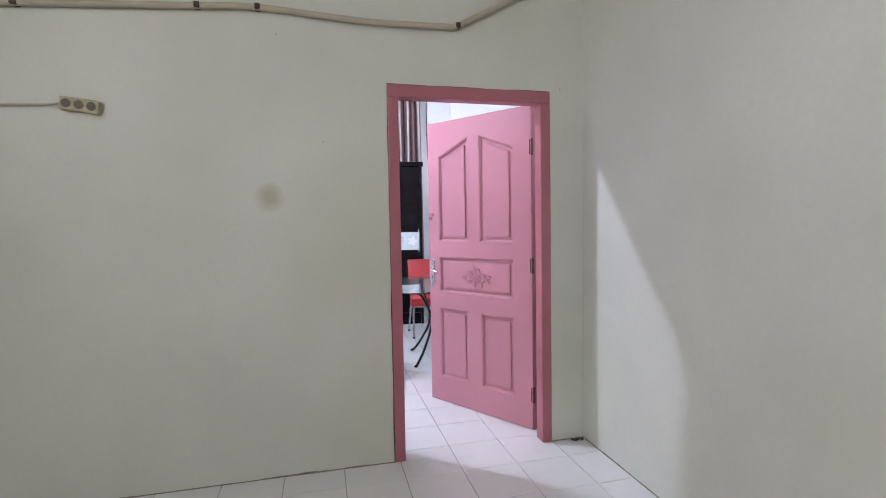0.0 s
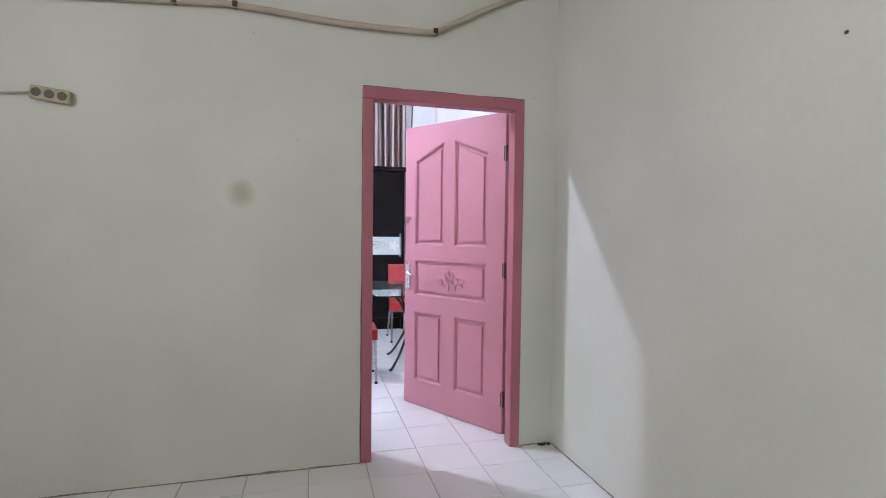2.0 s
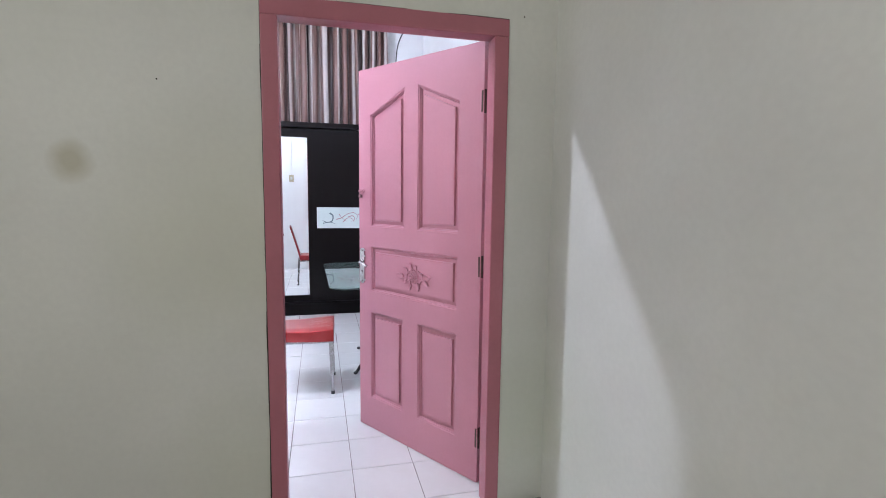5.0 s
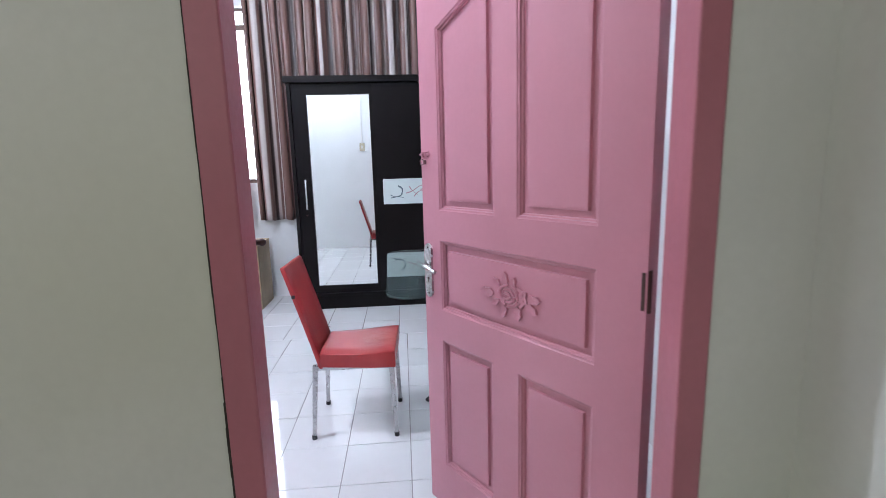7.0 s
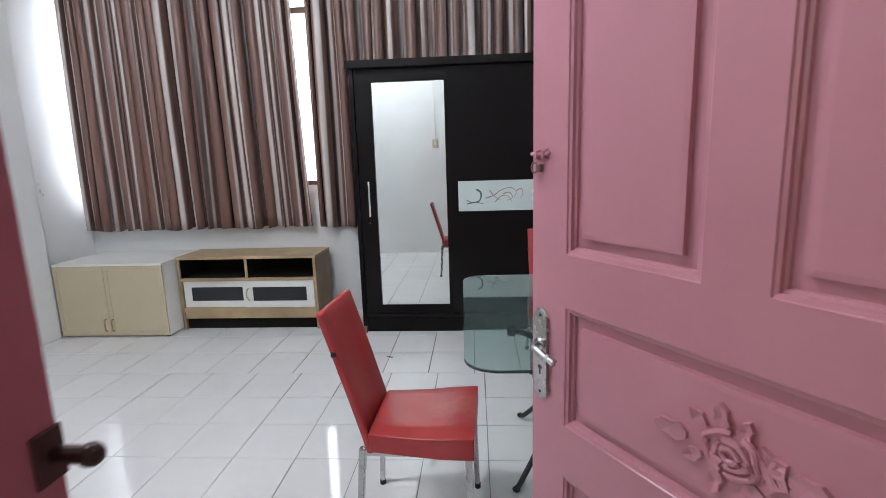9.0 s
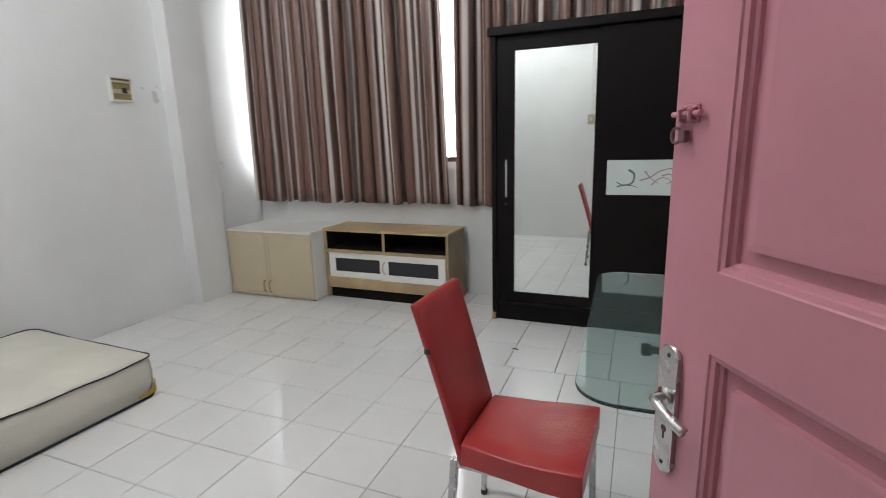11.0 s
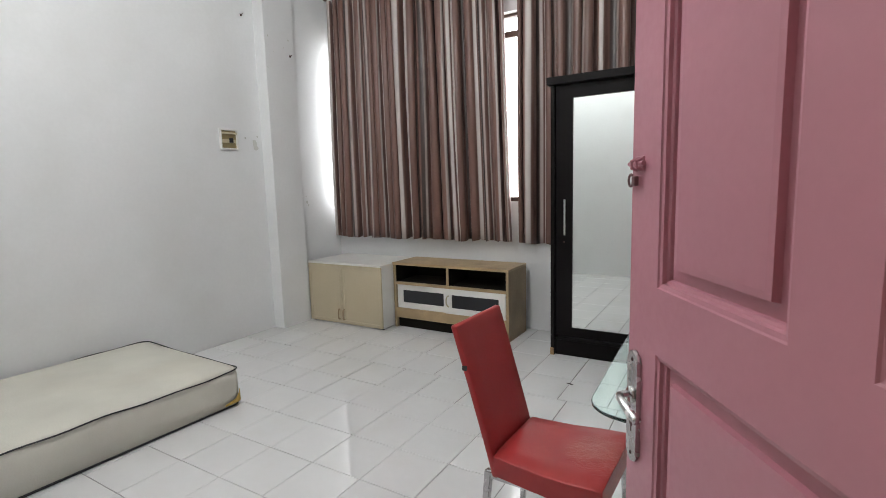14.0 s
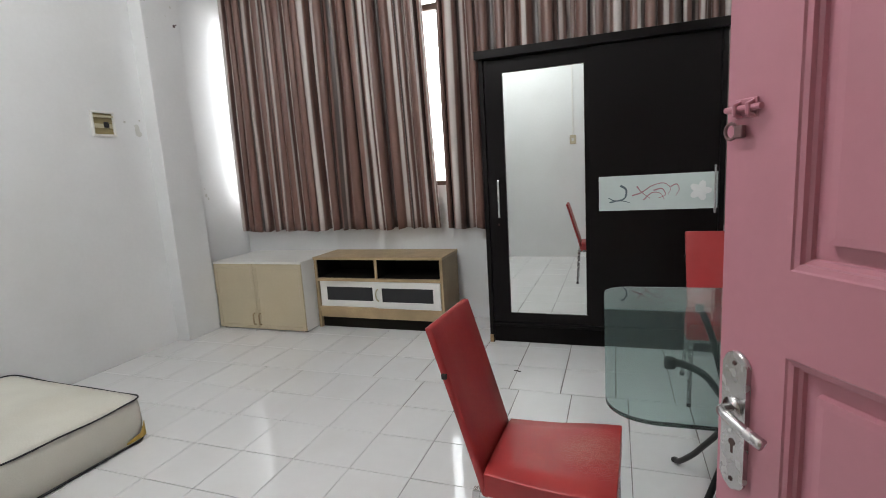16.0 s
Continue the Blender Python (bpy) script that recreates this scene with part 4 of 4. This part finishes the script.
part("rail", one_box(-0.07, -0.012, -0.03, 0.07, -0.006, 0.0), IVORY, fb, "pale mounting rail")
part("breaker", one_box(0.0, -0.026, -0.028, 0.036, -0.012, 0.012, bevel=0.003), BLACK, fb, "dark breaker")
part("lid_edge", one_box(-0.075, -0.024, 0.045, 0.075, -0.006, 0.06, bevel=0.002), IVORY, fb)
sw = bmesh.new()
for y, z, a, c in ((0, 0, 0.022, 0.045), (0.008, -0.03, 0.028, 0.022), (-0.012, 0.03, 0.012, 0.014), (-0.10, 0.055, 0.010, 0.010), (0.03, 0.075, 0.008, 0.008), (0.11, 0.06, 0.008, 0.010)):
    ball(sw, (LEFT2, 3.12 + y, 1.755 + z), (0.003, a, c), sub=2)
tagged(part("plaster_scar", sw, IVORY_PALE), "grey glue marks left on the white wall by a removed fitting", "wall mark", kind="stuff")
for y, z, x in ((3.07, 2.89, LEFT2), (3.49, 2.60, -3.15)):
    nl = bmesh.new()
    tube(nl, [(x, y, z), (x + 0.03, y, z + 0.002)], 0.004, 8)
    box(nl, x, y - 0.010, z - 0.014, x + 0.006, y + 0.010, z + 0.006, bevel=0.002)
    tagged(part("wall_hook", nl, PEWTER), "small dark rusty metal hook fixed to the plaster", "hook", group="wall hooks")
pk = bmesh.new()
for y, z, q in ((3.24, 2.73, 0.008), (3.48, 2.74, 0.009), (3.30, 2.60, 0.004), (3.42, 2.66, 0.005), (3.22, 2.45, 0.005)):
    ball(pk, (-3.15, y, z), (0.002, q, q * 1.2), sub=1)
for y, z, q in ((3.72, 1.20, 0.014), (3.74, 1.17, 0.010), (3.71, 1.26, 0.006)):
    ball(pk, (LEFT2, y, z), (0.003, q, q * 1.5), sub=1)
tagged(part("plaster_pocks", pk, IVORY_PALE), "small grey filled nail holes in the white plaster", "wall mark", kind="stuff")
ls = thing("light_switch", "small ivory light switch with a thin conduit running up from it", "switch", pose(-0.27, T, 1.60, 0, 0, 180))
part("plate", one_box(-0.04, -0.014, -0.06, 0.04, 0.0, 0.06, bevel=0.006, seg=2), IVORY, ls)
part("rocker", one_box(-0.016, -0.019, -0.022, 0.016, -0.013, 0.022, bevel=0.003), IVORY_PALE, ls)
part("conduit", one_box(-0.010, -0.010, 0.06, 0.010, 0.0, 2.0, bevel=0.002), LACQUER, ls, "thin white conduit")
lamp = thing("ceiling_lamp", "plain round lit bulb hanging from the ceiling", "lamp")
b = bmesh.new()
tube(b, [(-1.11, 1.158, TOP2), (-1.11, 1.158, TOP2 - 0.03)], 0.045, 16)
tube(b, [(-1.11, 1.158, TOP2 - 0.03), (-1.11, 1.158, 3.46)], 0.005, 8)
tube(b, [(-1.11, 1.158, 3.46), (-1.11, 1.158, 3.39)], 0.02, 12)
part("holder", b, LACQUER, lamp)
gb = part("bulb", ball(bmesh.new(), (-1.11, 1.158, 3.35), (0.05, 0.05, 0.06)), LAMP_GLASS, lamp, smooth=True)
gb.visible_shadow = False
cw = thing("loose_wall_cable", "thin dark cable looping down the white wall", "cable")
b = bmesh.new()
tube(b, smooth_line([(1.42, 4.19, 3.5), (1.25, 4.19, 3.35), (1.13, 4.19, 3.1), (1.11, 4.19, 2.7), (1.12, 4.19, 2.2)], 6), 0.006, 8)
part("cable", b, BLACK_METAL, cw, smooth=True)

# ---- fittings in the front room ----
pipe = thing("wall_conduit", "cream cable conduit clipped along the wall above the door", "conduit")
b = bmesh.new()
tube(b, smooth_line([(LEFT1 + 0.02, -0.022, 2.21), (-1.687, -0.022, 2.276), (-0.89, -0.022, 2.33), (-0.621, -0.024, 2.345), (-0.1, -0.03, 2.318), (0.36, -0.026, 2.326)], 6) + [Vector(p) for p in ((0.385, -0.024, 2.336), (0.70, -0.022, 2.505), (1.10, -0.022, 2.71))], 0.015, 10)
part("conduit", b, CABLE, pipe, smooth=True)
for x, z in ((-1.62, 2.28), (-0.89, 2.33), (-0.621, 2.345), (0.383, 2.334)):
    b = bmesh.new()
    box(b, x - 0.012, -0.044, z - 0.012, x + 0.012, 0.0, z + 0.014, bevel=0.002)
    part("clip", b, PEWTER, pipe, "dark clip")
es = thing("extension_socket", "grimy cream three-way extension socket hung on the wall", "socket", pose(-1.392, -0.001, 1.846, 0, 7, 0))
part("body", one_box(-0.078, -0.036, -0.030, 0.078, 0.0, 0.030, bevel=0.006, seg=2), GRIMY, es)
for x in (-0.05, 0.0, 0.05):
    b = bmesh.new()
    tube(b, [(x, -0.0355, 0), (x, -0.0385, 0)], 0.0195, 16)
    part("outlet", b, OUTLET, es, "dark round outlet")
b = bmesh.new()
tube(b, smooth_line([(-0.078, -0.016, 0.0), (-0.16, -0.012, -0.02), (-0.4, -0.010, -0.055), (-0.8, -0.010, -0.09), (-1.28, -0.01, -0.15)], 6), 0.005, 8)
part("cord", b, CABLE, es, "thin cream cord", smooth=True)


SPECKS = ((-0.541, 2.233, 0.003), (-0.331, 1.711, 0.003), (0.986, 2.037, 0.004))
pz = one_box(RIGHT1 - 0.006, -1.625, 1.796, RIGHT1, -1.615, 1.806, bevel=0.002)
tagged(part("wall_plug", pz, PEWTER), "small dark screw plug in the wall", "screw")
for x, z, q in SPECKS:
    sp = ball(bmesh.new(), (x, 0.0, z), (q, 0.003, q), sub=1)
    tagged(part("nail_hole", sp, DUST), "tiny dark nail hole in the cream wall", "nail hole", group="nail holes by the door")
dc = bmesh.new()
for x, y, z, s in ((1.06, -0.03, 0.008, 0.018), (1.08, -0.022, 0.006, 0.014), (1.045, -0.02, 0.006, 0.010), (1.10, -0.035, 0.008, 0.012)):
    ball(dc, (x, y, z), (s, s * 0.8, 0.010), sub=1)
tagged(part("dirt", dc, DUST), "small heap of dark dirt in the corner", "dirt", kind="stuff")


def grime(name, x0, y0, x1, y1, n):
    """A broken dirty line along the foot of a wall."""
    g = bmesh.new()
    for k in range(n):
        a, c = k / n, (k + 1) / n
        h = 0.004 + 0.010 * max(0.0, noise.noise((k * 0.31, x0 * 3.1, y0)))
        w = 0.003 + 0.004 * max(0.0, noise.noise((k * 0.23, 4.0, x1)))
        ax, ay, bx, by = x0 + (x1 - x0) * a, y0 + (y1 - y0) * a, x0 + (x1 - x0) * c, y0 + (y1 - y0) * c
        if abs(x1 - x0) > abs(y1 - y0):
            box(g, ax, ay - w, -0.001, bx, ay, h)
        else:
            box(g, ax - w, ay, -0.001, ax, by, h)
    tagged(part(name, g, GRIME), "thin greyish dirty line along the foot of the wall", "grime", kind="stuff")


grime("wall_foot_grime", LEFT1, 0.0, -0.003, 0.0, 60)
grime("wall_foot_grime", 0.927, 0.0, RIGHT1, 0.0, 6)
grime("wall_foot_grime", RIGHT1, -2.4, RIGHT1, -0.02, 50)
chip = bmesh.new()
ball(chip, (-0.335, 3.116, 0.0), (0.022, 0.008, 0.002), sub=1)
ball(chip, (-0.315, 3.108, 0.0), (0.012, 0.010, 0.002), sub=1)
tagged(part("tile_chip", chip, DUST), "dark chip broken out of a floor tile", "chip", kind="stuff")


# ---- floors: grout bed and single tiles ----
def floor(name, label, x0, x1, y0, y1):
    bed = structure(name, one_box(x0, y0, -0.1, x1, y1, -0.004), GROUT, label, "floor")
    r = random.Random(7)
    cache = {}
    # the last rows before the window wall were laid apart from the rest: set over, longer and with open joints
    cuts = [0.115 + 0.3 * j for j in range(math.floor((y0 - 0.115) / 0.3), 10) if y0 - 0.3 < 0.115 + 0.3 * j < min(y1, 2.6)] + ([2.515, 2.85, 3.20, 3.55, 3.90, 4.25] if y1 > 2.6 else [y1])
    for j, (b0, b1) in enumerate(zip(cuts, cuts[1:])):
        xs = -0.033 if b0 > 2.8 else 0.03
        for i in range(math.floor((x0 - xs) / 0.3), math.ceil((x1 - xs) / 0.3)):
            a0, a1 = max(x0, xs + 0.3 * i), min(x1, xs + 0.3 * i + 0.3)
            c0, c1 = max(y0, b0), min(y1, b1)
            w, d = round(a1 - a0, 3), round(c1 - c0, 3)
            if w < 0.02 or d < 0.02:
                continue
            wide = 0.0016 if c0 > 2.5 and (i * 7 + j * 3) % 4 else 0.0
            if (w, d, wide) not in cache:
                b = bmesh.new()
                g, e, f = 0.0015 + wide, 0.0029 + wide, 0.0
                lo_, md, tp = [], [], []
                for px, py in ((0, 0), (w, 0), (w, d), (0, d)):
                    sx, sy = (1 if px == 0 else -1), (1 if py == 0 else -1)
                    lo_.append(b.verts.new((px + sx * g, py + sy * g, -0.006)))
                    md.append(b.verts.new((px + sx * g, py + sy * g, -0.0012)))
                    tp.append(b.verts.new((px + sx * e, py + sy * e, f)))
                for k in range(4):
                    b.faces.new((lo_[k], lo_[(k + 1) % 4], md[(k + 1) % 4], md[k]))
                    b.faces.new((md[k], md[(k + 1) % 4], tp[(k + 1) % 4], tp[k]))
                b.faces.new(tp)
                cache[(w, d, wide)] = mesh_of("tile", b, TILE)
            t = new("tile", cache[(w, d, wide)])
            t.parent = bed
            t.location = (a0, c0, -0.0008 * r.random())
            t.rotation_euler = (radians(r.uniform(-0.16, 0.16)), radians(r.uniform(-0.16, 0.16)), 0)
    return bed


floor("floor_bedroom", "glossy white ceramic tile floor with thin dirty joints", LEFT2, RIGHT2, 0.115, WIN_Y)
floor("floor_front", "pale ceramic tile floor of the front room", LEFT1, RIGHT1, BACK1, 0.115)
